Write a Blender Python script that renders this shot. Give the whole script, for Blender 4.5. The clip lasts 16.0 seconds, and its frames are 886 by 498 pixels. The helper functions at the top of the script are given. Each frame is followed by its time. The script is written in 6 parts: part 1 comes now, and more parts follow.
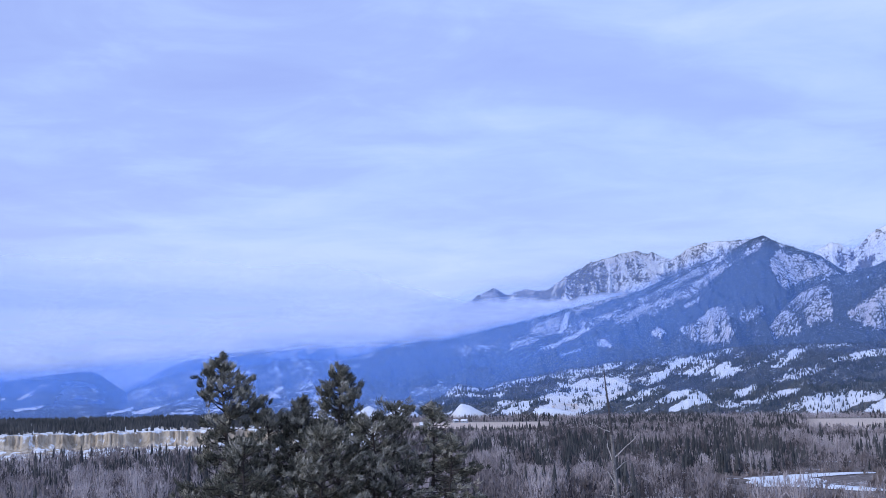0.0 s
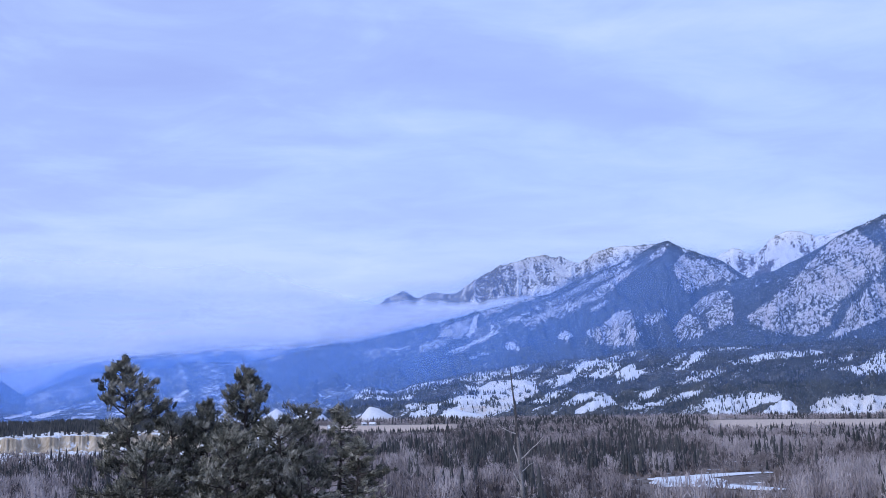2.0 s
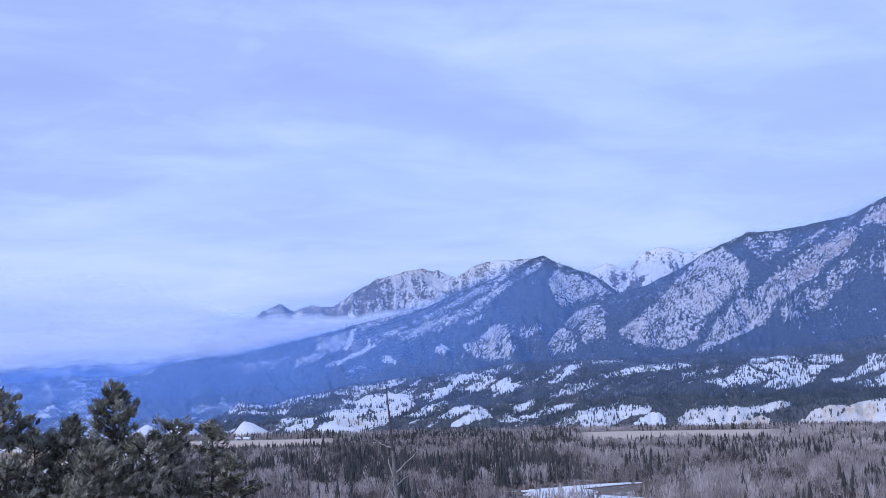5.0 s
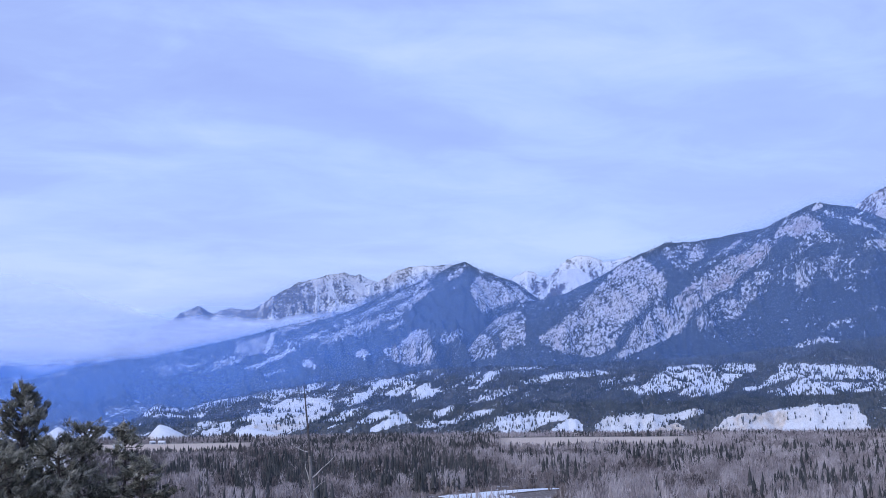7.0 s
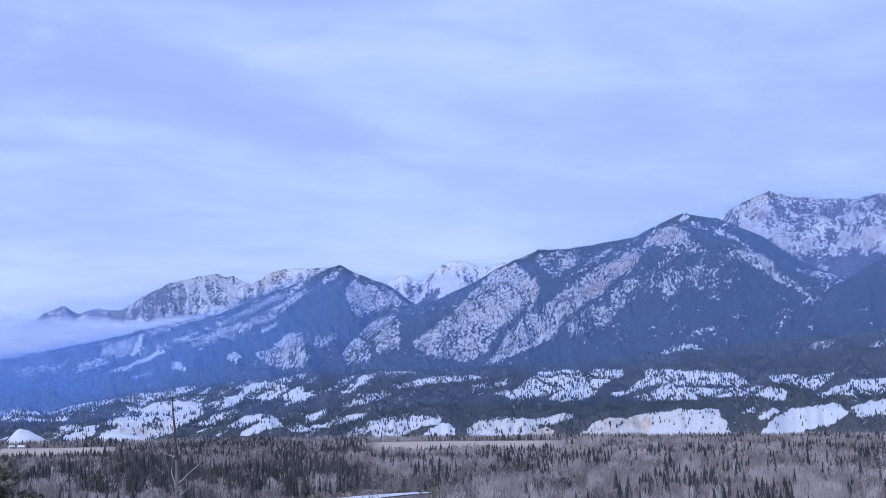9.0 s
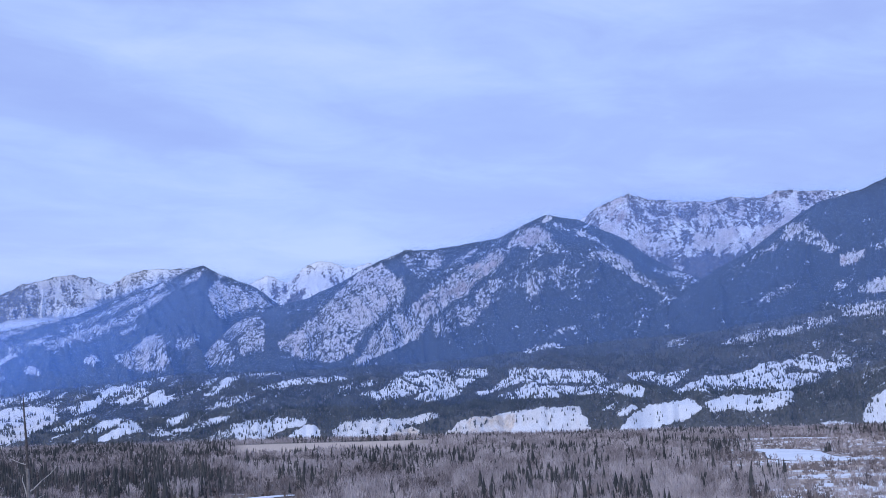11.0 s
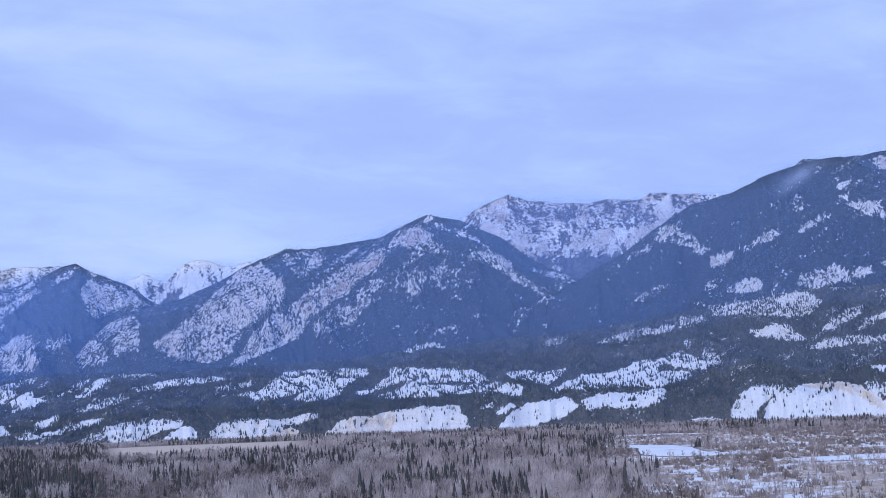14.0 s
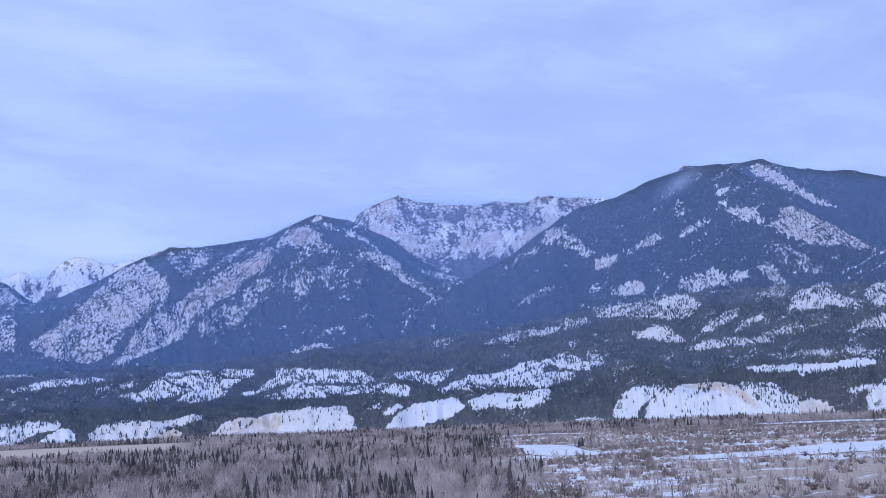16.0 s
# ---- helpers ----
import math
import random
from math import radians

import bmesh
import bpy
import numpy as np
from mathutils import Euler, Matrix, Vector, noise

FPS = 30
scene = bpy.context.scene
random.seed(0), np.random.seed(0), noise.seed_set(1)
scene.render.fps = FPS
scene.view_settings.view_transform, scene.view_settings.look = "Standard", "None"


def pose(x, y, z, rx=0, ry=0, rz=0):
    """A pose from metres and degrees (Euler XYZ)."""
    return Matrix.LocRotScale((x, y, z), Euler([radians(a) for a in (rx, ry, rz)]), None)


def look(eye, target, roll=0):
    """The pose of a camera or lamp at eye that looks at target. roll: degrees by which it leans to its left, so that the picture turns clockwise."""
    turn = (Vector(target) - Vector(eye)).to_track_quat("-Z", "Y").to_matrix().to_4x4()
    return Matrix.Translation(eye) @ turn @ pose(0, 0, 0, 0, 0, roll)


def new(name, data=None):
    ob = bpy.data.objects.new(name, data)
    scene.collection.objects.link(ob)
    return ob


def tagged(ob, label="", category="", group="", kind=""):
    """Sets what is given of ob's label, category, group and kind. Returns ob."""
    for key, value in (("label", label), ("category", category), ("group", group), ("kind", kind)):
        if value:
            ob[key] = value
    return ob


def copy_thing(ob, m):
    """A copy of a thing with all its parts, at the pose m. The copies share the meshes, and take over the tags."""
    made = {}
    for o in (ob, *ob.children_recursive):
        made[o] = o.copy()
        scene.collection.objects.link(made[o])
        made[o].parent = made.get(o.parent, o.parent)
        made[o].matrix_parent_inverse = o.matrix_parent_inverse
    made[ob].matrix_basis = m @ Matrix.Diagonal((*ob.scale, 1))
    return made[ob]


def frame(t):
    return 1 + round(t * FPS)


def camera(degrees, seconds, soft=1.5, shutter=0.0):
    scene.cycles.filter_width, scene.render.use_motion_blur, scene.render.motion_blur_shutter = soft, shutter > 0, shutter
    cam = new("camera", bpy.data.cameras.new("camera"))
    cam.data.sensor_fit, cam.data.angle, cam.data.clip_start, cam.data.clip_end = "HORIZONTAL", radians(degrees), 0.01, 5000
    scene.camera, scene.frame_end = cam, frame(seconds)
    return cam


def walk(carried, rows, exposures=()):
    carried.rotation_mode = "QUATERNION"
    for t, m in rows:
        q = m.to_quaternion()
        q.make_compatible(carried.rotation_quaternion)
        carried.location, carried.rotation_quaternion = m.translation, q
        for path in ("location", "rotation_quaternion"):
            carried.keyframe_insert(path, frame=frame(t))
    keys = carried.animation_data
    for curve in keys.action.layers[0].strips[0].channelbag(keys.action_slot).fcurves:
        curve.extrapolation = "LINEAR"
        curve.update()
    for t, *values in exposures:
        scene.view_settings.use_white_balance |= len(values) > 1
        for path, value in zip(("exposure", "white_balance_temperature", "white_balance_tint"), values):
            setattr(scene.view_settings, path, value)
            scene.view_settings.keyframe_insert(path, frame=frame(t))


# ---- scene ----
# The lookout stands at the origin, on the rim of a bench above a wide valley floor (z = 0).
# Landmarks are given as a surveyor would: bearing (degrees, clockwise from +y), rise (degrees) and distance (metres).
cam = camera(43.74, 16.0, soft=0.85)
EYE, ARM = 36.0, 0.45
TURNS = [
    (0.0, 97.70, 0.59, 0.08), (0.5, 97.73, 0.69, -1.35), (1.0, 97.75, 0.69, -2.76), (1.5, 97.78, 0.76, -3.84),
    (2.0, 97.79, 0.77, -4.62), (2.5, 97.86, 0.70, -5.43), (3.0, 97.97, 0.81, -6.30), (3.5, 98.10, 0.93, -7.42),
    (4.0, 98.23, 1.05, -8.73), (6.5, 98.53, 0.84, -13.93), (7.0, 98.58, 0.65, -15.10), (7.5, 98.58, 0.44, -16.44),
    (8.0, 98.62, 0.35, -17.85), (8.5, 98.64, 0.32, -19.49), (9.0, 98.72, 0.56, -21.62), (9.5, 98.74, 0.91, -23.88),
    (10.0, 98.70, 1.17, -25.75), (12.5, 98.52, 1.78, -31.29), (13.0, 98.49, 1.87, -32.17), (13.5, 98.49, 1.97, -33.28),
    (14.0, 98.41, 2.05, -34.65), (14.5, 98.41, 2.14, -36.08), (15.0, 98.36, 2.18, -37.46), (15.5, 98.30, 2.22, -38.91),
    (16.0, 98.23, 2.24, -40.45),
]
# Held at arm's length, the camera swings round the body as it turns.
walk(cam, [(t, pose(-ARM * math.sin(radians(rz)), ARM * (math.cos(radians(rz)) - 1), EYE, rx, ry, rz)) for t, rx, ry, rz in TURNS],
     exposures=[(0.0, 0.09, 6080.0, 12.0), (8.0, 0.06, 6060.0, 12.0), (12.5, 0.0, 6040.0, 12.0), (16.0, 0.02, 6040.0, 12.0)])

# ---- sky and sun ----
SUN_BEARING, SUN_HEIGHT = -120.0, 32.0


def link(nt, a, b):
    nt.links.new(a, b)


def math_node(nt, op, a, b=None, c=None):
    n = nt.nodes.new("ShaderNodeMath")
    n.operation = op
    for i, v in enumerate((a, b, c)):
        if v is None:
            continue
        if isinstance(v, (int, float)):
            n.inputs[i].default_value = v
        else:
            nt.links.new(v, n.inputs[i])
    return n.outputs[0]


def mix_colour(nt, fac, a, b, mode="MIX"):
    n = nt.nodes.new("ShaderNodeMix")
    n.data_type, n.blend_type = "RGBA", mode
    for sock, v in ((n.inputs[0], fac), (n.inputs[6], a), (n.inputs[7], b)):
        if isinstance(v, (int, float)):
            sock.default_value = v
        elif isinstance(v, tuple):
            sock.default_value = (*v, 1.0)
        else:
            nt.links.new(v, sock)
    return n.outputs[2]


def ramp(nt, fac, stops):
    n = nt.nodes.new("ShaderNodeValToRGB")
    els = n.color_ramp.elements
    while len(els) < len(stops):
        els.new(0.5)
    for e, (p, c) in zip(els, stops):
        e.position, e.color = p, (*c, 1.0) if isinstance(c, tuple) else (c, c, c, 1.0)
    nt.links.new(fac, n.inputs[0])
    return n.outputs[0]


def noise_node(nt, vector, scale, detail=4.0, rough=0.55, distort=0.0):
    n = nt.nodes.new("ShaderNodeTexNoise")
    n.inputs["Scale"].default_value, n.inputs["Detail"].default_value = scale, detail
    n.inputs["Roughness"].default_value, n.inputs["Distortion"].default_value = rough, distort
    if vector is not None:
        nt.links.new(vector, n.inputs["Vector"])
    return n.outputs["Fac"]


def scaled(nt, vector, sx, sy, sz, turn=0.0):
    n = nt.nodes.new("ShaderNodeMapping")
    n.inputs["Scale"].default_value = (sx, sy, sz)
    n.inputs["Rotation"].default_value = (0, 0, radians(turn))
    nt.links.new(vector, n.inputs["Vector"])
    return n.outputs[0]


def build_world():
    world = bpy.data.worlds.new("sky")
    scene.world = world
    world.use_nodes = True
    nt = world.node_tree
    nt.nodes.clear()
    sky = nt.nodes.new("ShaderNodeTexSky")
    sky.sky_type, sky.sun_disc = "NISHITA", False
    sky.sun_elevation, sky.sun_rotation = radians(SUN_HEIGHT), radians(SUN_BEARING)
    clear = mix_colour(nt, 1.0, sky.outputs[0], (0.11, 0.11, 0.11), "MULTIPLY")
    coords = nt.nodes.new("ShaderNodeTexCoord").outputs["Generated"]
    sep = nt.nodes.new("ShaderNodeSeparateXYZ")
    link(nt, coords, sep.inputs[0])
    up = math_node(nt, "MAXIMUM", sep.outputs[2], 0.0)
    lift = math_node(nt, "ADD", up, 0.10)
    flat = nt.nodes.new("ShaderNodeCombineXYZ")
    link(nt, math_node(nt, "DIVIDE", sep.outputs[0], lift), flat.inputs[0])
    link(nt, math_node(nt, "DIVIDE", sep.outputs[1], lift), flat.inputs[1])
    deck = flat.outputs[0]
    streets = noise_node(nt, scaled(nt, deck, 0.40, 0.85, 1.0, 24), 1.0, 6.0, 0.52, 0.8)
    billows = noise_node(nt, scaled(nt, deck, 1.0, 1.2, 1.0, 15), 2.5, 8.0, 0.60, 0.5)
    wide = noise_node(nt, scaled(nt, deck, 0.25, 0.3, 1.0, 0), 0.8, 2.0, 0.5)
    layers = noise_node(nt, scaled(nt, coords, 1.5, 1.5, 9.0), 1.35, 5.0, 0.5, 0.35)
    body = math_node(nt, "ADD", math_node(nt, "MULTIPLY", streets, 0.36), math_node(nt, "MULTIPLY", billows, 0.28))
    body = math_node(nt, "ADD", body, math_node(nt, "MULTIPLY", layers, 0.36))
    cloud = ramp(nt, body, [(0.40, (0.385, 0.485, 0.92)), (0.47, (0.425, 0.54, 0.96)), (0.53, (0.495, 0.635, 1.02)), (0.61, (0.61, 0.74, 1.05))])
    thin = ramp(nt, wide, [(0.38, 0.0), (0.60, 0.45)])
    veil = mix_colour(nt, thin, cloud, (0.45, 0.63, 1.10))
    low = ramp(nt, up, [(0.0, 0.58), (0.10, 0.32), (0.155, 0.17), (0.20, 0.04), (0.30, 0.0)])
    glow = mix_colour(nt, low, veil, (0.61, 0.70, 1.03))
    total = mix_colour(nt, 0.12, glow, clear)
    bg = nt.nodes.new("ShaderNodeBackground")
    link(nt, total, bg.inputs[0])
    bg.inputs[1].default_value = 0.97
    out = nt.nodes.new("ShaderNodeOutputWorld")
    link(nt, bg.outputs[0], out.inputs[0])


build_world()
sun_data = bpy.data.lights.new("sun", "SUN")
sun_data.energy, sun_data.angle, sun_data.color = 1.4, radians(25), (1.0, 0.97, 0.95)
sun = new("sun", sun_data)
_b, _h = radians(SUN_BEARING), radians(SUN_HEIGHT)
sun.matrix_world = look((300 * math.sin(_b) * math.cos(_h), 300 * math.cos(_b) * math.cos(_h), 300 * math.sin(_h)), (0, 0, 0))


# ---- materials ----
def surface(name, rough=0.9):
    m = bpy.data.materials.new(name)
    m.use_nodes = True
    nt = m.node_tree
    bsdf = nt.nodes["Principled BSDF"]
    bsdf.inputs["Roughness"].default_value = rough
    bsdf.inputs["Specular IOR Level"].default_value = 0.15
    pos = nt.nodes.new("ShaderNodeTexCoord").outputs["Object"]
    return m, nt, bsdf, pos


def attribute(nt, name):
    n = nt.nodes.new("ShaderNodeAttribute")
    n.attribute_name = name
    return n.outputs["Fac"]


def bump(nt, bsdf, height, strength, distance):
    n = nt.nodes.new("ShaderNodeBump")
    n.inputs["Strength"].default_value, n.inputs["Distance"].default_value = strength, distance
    link(nt, height, n.inputs["Height"])
    link(nt, n.outputs[0], bsdf.inputs["Normal"])


def cover_material(name, forest, forest_light, snow, rock, grain, spread=2.4, crisp=7.0, ledge=0.45):
    """Wooded slope under snow: the attribute 'snow' says how open the wood is, 'rock' where bare rock or clay shows."""
    m, nt, bsdf, pos = surface(name, 0.95)
    tall = scaled(nt, pos, 1.0, 1.0, ledge)
    fine = noise_node(nt, tall, 1.0 / grain, 4.0, 0.66)
    coarse = noise_node(nt, tall, 0.17 / grain, 3.0, 0.6)
    both = math_node(nt, "ADD", math_node(nt, "MULTIPLY", fine, 0.62), math_node(nt, "MULTIPLY", coarse, 0.38))
    v = math_node(nt, "ADD", attribute(nt, "snow"), math_node(nt, "MULTIPLY", math_node(nt, "SUBTRACT", both, 0.5), spread))
    mask = math_node(nt, "MULTIPLY", math_node(nt, "SUBTRACT", v, 0.5), crisp)
    mask = math_node(nt, "MINIMUM", math_node(nt, "MAXIMUM", math_node(nt, "ADD", mask, 0.5), 0.0), 1.0)
    tone = noise_node(nt, pos, 0.9 / grain, 4.0, 0.65)
    wood = mix_colour(nt, ramp(nt, tone, [(0.38, 0.0), (0.64, 1.0)]), forest, forest_light)
    stone_grain = noise_node(nt, tall, 0.6 / grain, 4.0, 0.6)
    stone = mix_colour(nt, ramp(nt, stone_grain, [(0.35, 0.0), (0.65, 1.0)]), rock, tuple(min(1.0, c * 1.6) for c in rock))
    bare = math_node(nt, "MULTIPLY", attribute(nt, "rock"), ramp(nt, coarse, [(0.40, 0.35), (0.58, 1.0)]))
    drift = mix_colour(nt, ramp(nt, tone, [(0.35, 0.0), (0.7, 1.0)]), tuple(c * 0.86 for c in snow), snow)
    open_ground = mix_colour(nt, bare, drift, stone)
    link(nt, mix_colour(nt, mask, wood, open_ground), bsdf.inputs["Base Color"])
    bump(nt, bsdf, math_node(nt, "SUBTRACT", tone, math_node(nt, "MULTIPLY", mask, 0.5)), 0.6, grain * 0.5)
    return m


SNOW = (0.80, 0.81, 0.84)
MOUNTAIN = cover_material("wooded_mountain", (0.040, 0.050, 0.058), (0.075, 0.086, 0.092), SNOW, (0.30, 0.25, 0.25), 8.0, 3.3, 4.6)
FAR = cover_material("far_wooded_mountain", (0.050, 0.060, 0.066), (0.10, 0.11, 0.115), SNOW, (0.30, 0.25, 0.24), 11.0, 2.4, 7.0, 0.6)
ROCKY = cover_material("jagged_rock", (0.085, 0.092, 0.105), (0.18, 0.18, 0.19), SNOW, (0.27, 0.245, 0.25), 9.0, 3.2, 3.4, 0.7)
HIGH = cover_material("snowy_rock", (0.06, 0.062, 0.075), (0.17, 0.15, 0.15), SNOW, (0.26, 0.20, 0.195), 11.0, 3.4, 6.5, 0.6)
HILL = cover_material("foothill", (0.07, 0.072, 0.062), (0.13, 0.125, 0.11), SNOW, (0.46, 0.38, 0.30), 5.0, 2.0, 6.0)


def tinted(name, dark, light, rough=0.9, per_island=True, scale=3.0):
    m, nt, bsdf, pos = surface(name, rough)
    if per_island:
        island = nt.nodes.new("ShaderNodeNewGeometry").outputs["Random Per Island"]
        fac = math_node(nt, "ADD", math_node(nt, "MULTIPLY", attribute(nt, "tone"), 0.72), math_node(nt, "MULTIPLY", island, 0.28))
    else:
        fac = ramp(nt, noise_node(nt, pos, scale, 5.0, 0.6), [(0.35, 0.0), (0.65, 1.0)])
    link(nt, mix_colour(nt, fac, dark, light), bsdf.inputs["Base Color"])
    return m


SPRUCE = tinted("distant_conifer", (0.042, 0.046, 0.049), (0.105, 0.103, 0.10))
PINE = tinted("hillside_pine", (0.050, 0.060, 0.060), (0.115, 0.125, 0.115))
BARE = tinted("bare_cottonwood", (0.24, 0.205, 0.205), (0.60, 0.53, 0.525))
BARE_DULL = tinted("dull_cottonwood", (0.17, 0.145, 0.145), (0.44, 0.38, 0.375))
THICKET = tinted("dark_birch_thicket", (0.075, 0.064, 0.066), (0.19, 0.165, 0.165))
BANK = tinted("muddy_bank", (0.06, 0.05, 0.045), (0.17, 0.14, 0.125), 0.9, False, 0.2)
HOUSE_WALL = tinted("painted_boards", (0.40, 0.42, 0.46), (0.52, 0.54, 0.58), 0.7, False, 1.5)
ROOF_SNOW = tinted("snowy_roof", (0.70, 0.71, 0.75), (0.84, 0.85, 0.87), 0.8, False, 0.6)
WINDOW_GLASS = tinted("dark_window", (0.03, 0.035, 0.045), (0.05, 0.055, 0.065), 0.15, False, 1.0)
SHRUB = tinted("bare_willow", (0.15, 0.122, 0.115), (0.36, 0.305, 0.285))
BARK = tinted("fir_bark", (0.045, 0.038, 0.033), (0.12, 0.10, 0.09), 0.95, False, 14.0)
DEADWOOD = tinted("dark_deadwood", (0.055, 0.05, 0.05), (0.15, 0.135, 0.13), 0.9, False, 9.0)
WEATHERED = tinted("weathered_trunk", (0.13, 0.118, 0.112), (0.34, 0.31, 0.29), 0.9, False, 7.0)
BLEACHED = tinted("bleached_limb", (0.36, 0.33, 0.31), (0.62, 0.58, 0.55), 0.85, False, 11.0)


def needle_material():
    m, nt, bsdf, pos = surface("fir_needles", 0.8)
    island = nt.nodes.new("ShaderNodeNewGeometry").outputs["Random Per Island"]
    fac = math_node(nt, "ADD", math_node(nt, "MULTIPLY", attribute(nt, "tone"), 0.7), math_node(nt, "MULTIPLY", island, 0.3))
    link(nt, ramp(nt, fac, [(0.12, (0.065, 0.067, 0.053)), (0.5, (0.22, 0.21, 0.16)), (0.88, (0.56, 0.52, 0.43))]), bsdf.inputs["Base Color"])
    return m


NEEDLE = needle_material()


def ground_material():
    m, nt, bsdf, pos = surface("valley_floor", 0.95)
    streak = noise_node(nt, scaled(nt, pos, 0.02, 0.05, 1.0, 35), 1.0, 6.0, 0.62, 0.6)
    tuft = noise_node(nt, pos, 0.35, 5.0, 0.65)
    litter = mix_colour(nt, ramp(nt, tuft, [(0.35, 0.0), (0.68, 1.0)]), (0.11, 0.09, 0.082), (0.27, 0.225, 0.20))
    straw = mix_colour(nt, ramp(nt, tuft, [(0.35, 0.0), (0.68, 1.0)]), (0.46, 0.36, 0.29), (0.74, 0.61, 0.50))
    earth = mix_colour(nt, attribute(nt, "grass"), litter, straw)
    both = math_node(nt, "ADD", math_node(nt, "MULTIPLY", streak, 0.7), math_node(nt, "MULTIPLY", tuft, 0.3))
    v = math_node(nt, "ADD", attribute(nt, "snow"), math_node(nt, "MULTIPLY", math_node(nt, "SUBTRACT", both, 0.5), 2.4))
    mask = math_node(nt, "MULTIPLY", math_node(nt, "SUBTRACT", v, 0.45), 7.0)
    mask = math_node(nt, "MINIMUM", math_node(nt, "MAXIMUM", mask, 0.0), 1.0)
    link(nt, mix_colour(nt, mask, earth, SNOW), bsdf.inputs["Base Color"])
    bump(nt, bsdf, tuft, 0.5, 0.4)
    return m


GROUND = ground_material()


def ice_material():
    m, nt, bsdf, pos = surface("snow_on_ice", 0.8)
    big = noise_node(nt, pos, 0.03, 5.0, 0.6, 0.4)
    small = noise_node(nt, pos, 0.25, 4.0, 0.6)
    tone = math_node(nt, "ADD", math_node(nt, "MULTIPLY", big, 0.7), math_node(nt, "MULTIPLY", small, 0.3))
    link(nt, ramp(nt, tone, [(0.30, (0.42, 0.46, 0.52)), (0.44, (0.74, 0.76, 0.80)), (0.70, (0.86, 0.87, 0.89))]), bsdf.inputs["Base Color"])
    bump(nt, bsdf, small, 0.3, 0.2)
    return m


ICE = ice_material()


def clay_material():
    m, nt, bsdf, pos = surface("pale_clay", 0.95)
    flute = noise_node(nt, scaled(nt, pos, 0.25, 0.25, 0.05), 1.0, 5.0, 0.6)
    clay = ramp(nt, flute, [(0.32, (0.26, 0.205, 0.145)), (0.48, (0.45, 0.365, 0.265)), (0.66, (0.60, 0.51, 0.40))])
    speck = noise_node(nt, pos, 0.12, 5.0, 0.65)
    v = math_node(nt, "ADD", attribute(nt, "snow"), math_node(nt, "MULTIPLY", math_node(nt, "SUBTRACT", speck, 0.5), 2.4))
    mask = math_node(nt, "MINIMUM", math_node(nt, "MAXIMUM", math_node(nt, "MULTIPLY", math_node(nt, "SUBTRACT", v, 0.4), 5.0), 0.0), 1.0)
    link(nt, mix_colour(nt, mask, clay, SNOW), bsdf.inputs["Base Color"])
    bump(nt, bsdf, flute, 0.7, 1.0)
    return m


CLAY = clay_material()


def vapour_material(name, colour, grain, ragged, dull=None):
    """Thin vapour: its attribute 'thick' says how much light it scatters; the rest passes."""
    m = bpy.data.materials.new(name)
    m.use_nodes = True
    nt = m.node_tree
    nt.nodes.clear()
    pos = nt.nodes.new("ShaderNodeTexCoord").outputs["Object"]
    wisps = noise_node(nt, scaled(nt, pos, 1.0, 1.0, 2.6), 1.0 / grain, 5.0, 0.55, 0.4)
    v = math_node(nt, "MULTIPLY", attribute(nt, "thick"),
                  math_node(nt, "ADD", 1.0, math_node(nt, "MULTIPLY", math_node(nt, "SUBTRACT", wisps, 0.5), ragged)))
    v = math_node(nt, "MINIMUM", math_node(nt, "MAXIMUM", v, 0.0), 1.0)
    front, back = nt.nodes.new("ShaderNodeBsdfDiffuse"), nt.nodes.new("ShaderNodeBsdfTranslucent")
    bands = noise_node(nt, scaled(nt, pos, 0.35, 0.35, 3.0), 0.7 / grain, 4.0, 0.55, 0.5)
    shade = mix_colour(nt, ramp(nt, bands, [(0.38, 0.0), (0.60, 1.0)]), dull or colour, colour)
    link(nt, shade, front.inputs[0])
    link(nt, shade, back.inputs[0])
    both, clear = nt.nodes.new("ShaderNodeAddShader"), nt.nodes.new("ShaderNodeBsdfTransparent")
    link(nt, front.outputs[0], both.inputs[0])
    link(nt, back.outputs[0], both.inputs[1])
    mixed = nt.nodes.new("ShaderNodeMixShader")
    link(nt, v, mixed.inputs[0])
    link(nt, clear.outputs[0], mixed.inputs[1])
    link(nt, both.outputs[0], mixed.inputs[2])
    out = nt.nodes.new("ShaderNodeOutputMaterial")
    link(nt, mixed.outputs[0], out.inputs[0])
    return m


# The blue of light scattered over distance is put into the sheets' colour.
HAZE = vapour_material("blue_haze_sheet", (0.178, 0.328, 0.71), 900.0, 0.4)
CLOUD = vapour_material("cloud_vapour", (0.48, 0.525, 0.63), 260.0, 1.3, (0.40, 0.455, 0.59))


# ---- shared building code ----
def smooth(a, b, x):
    t = np.clip((np.asarray(x, float) - a) / (b - a), 0, 1)
    return t * t * (3 - 2 * t)


_table = np.random.RandomState(7).rand(256, 256)


def value_noise(x, y):
    xi, yi = np.floor(x).astype(int), np.floor(y).astype(int)
    fx, fy = x - xi, y - yi
    fx, fy = fx * fx * (3 - 2 * fx), fy * fy * (3 - 2 * fy)
    a, b = _table[xi % 256, yi % 256], _table[(xi + 1) % 256, yi % 256]
    c, d = _table[xi % 256, (yi + 1) % 256], _table[(xi + 1) % 256, (yi + 1) % 256]
    return (a * (1 - fx) + b * fx) * (1 - fy) + (c * (1 - fx) + d * fx) * fy


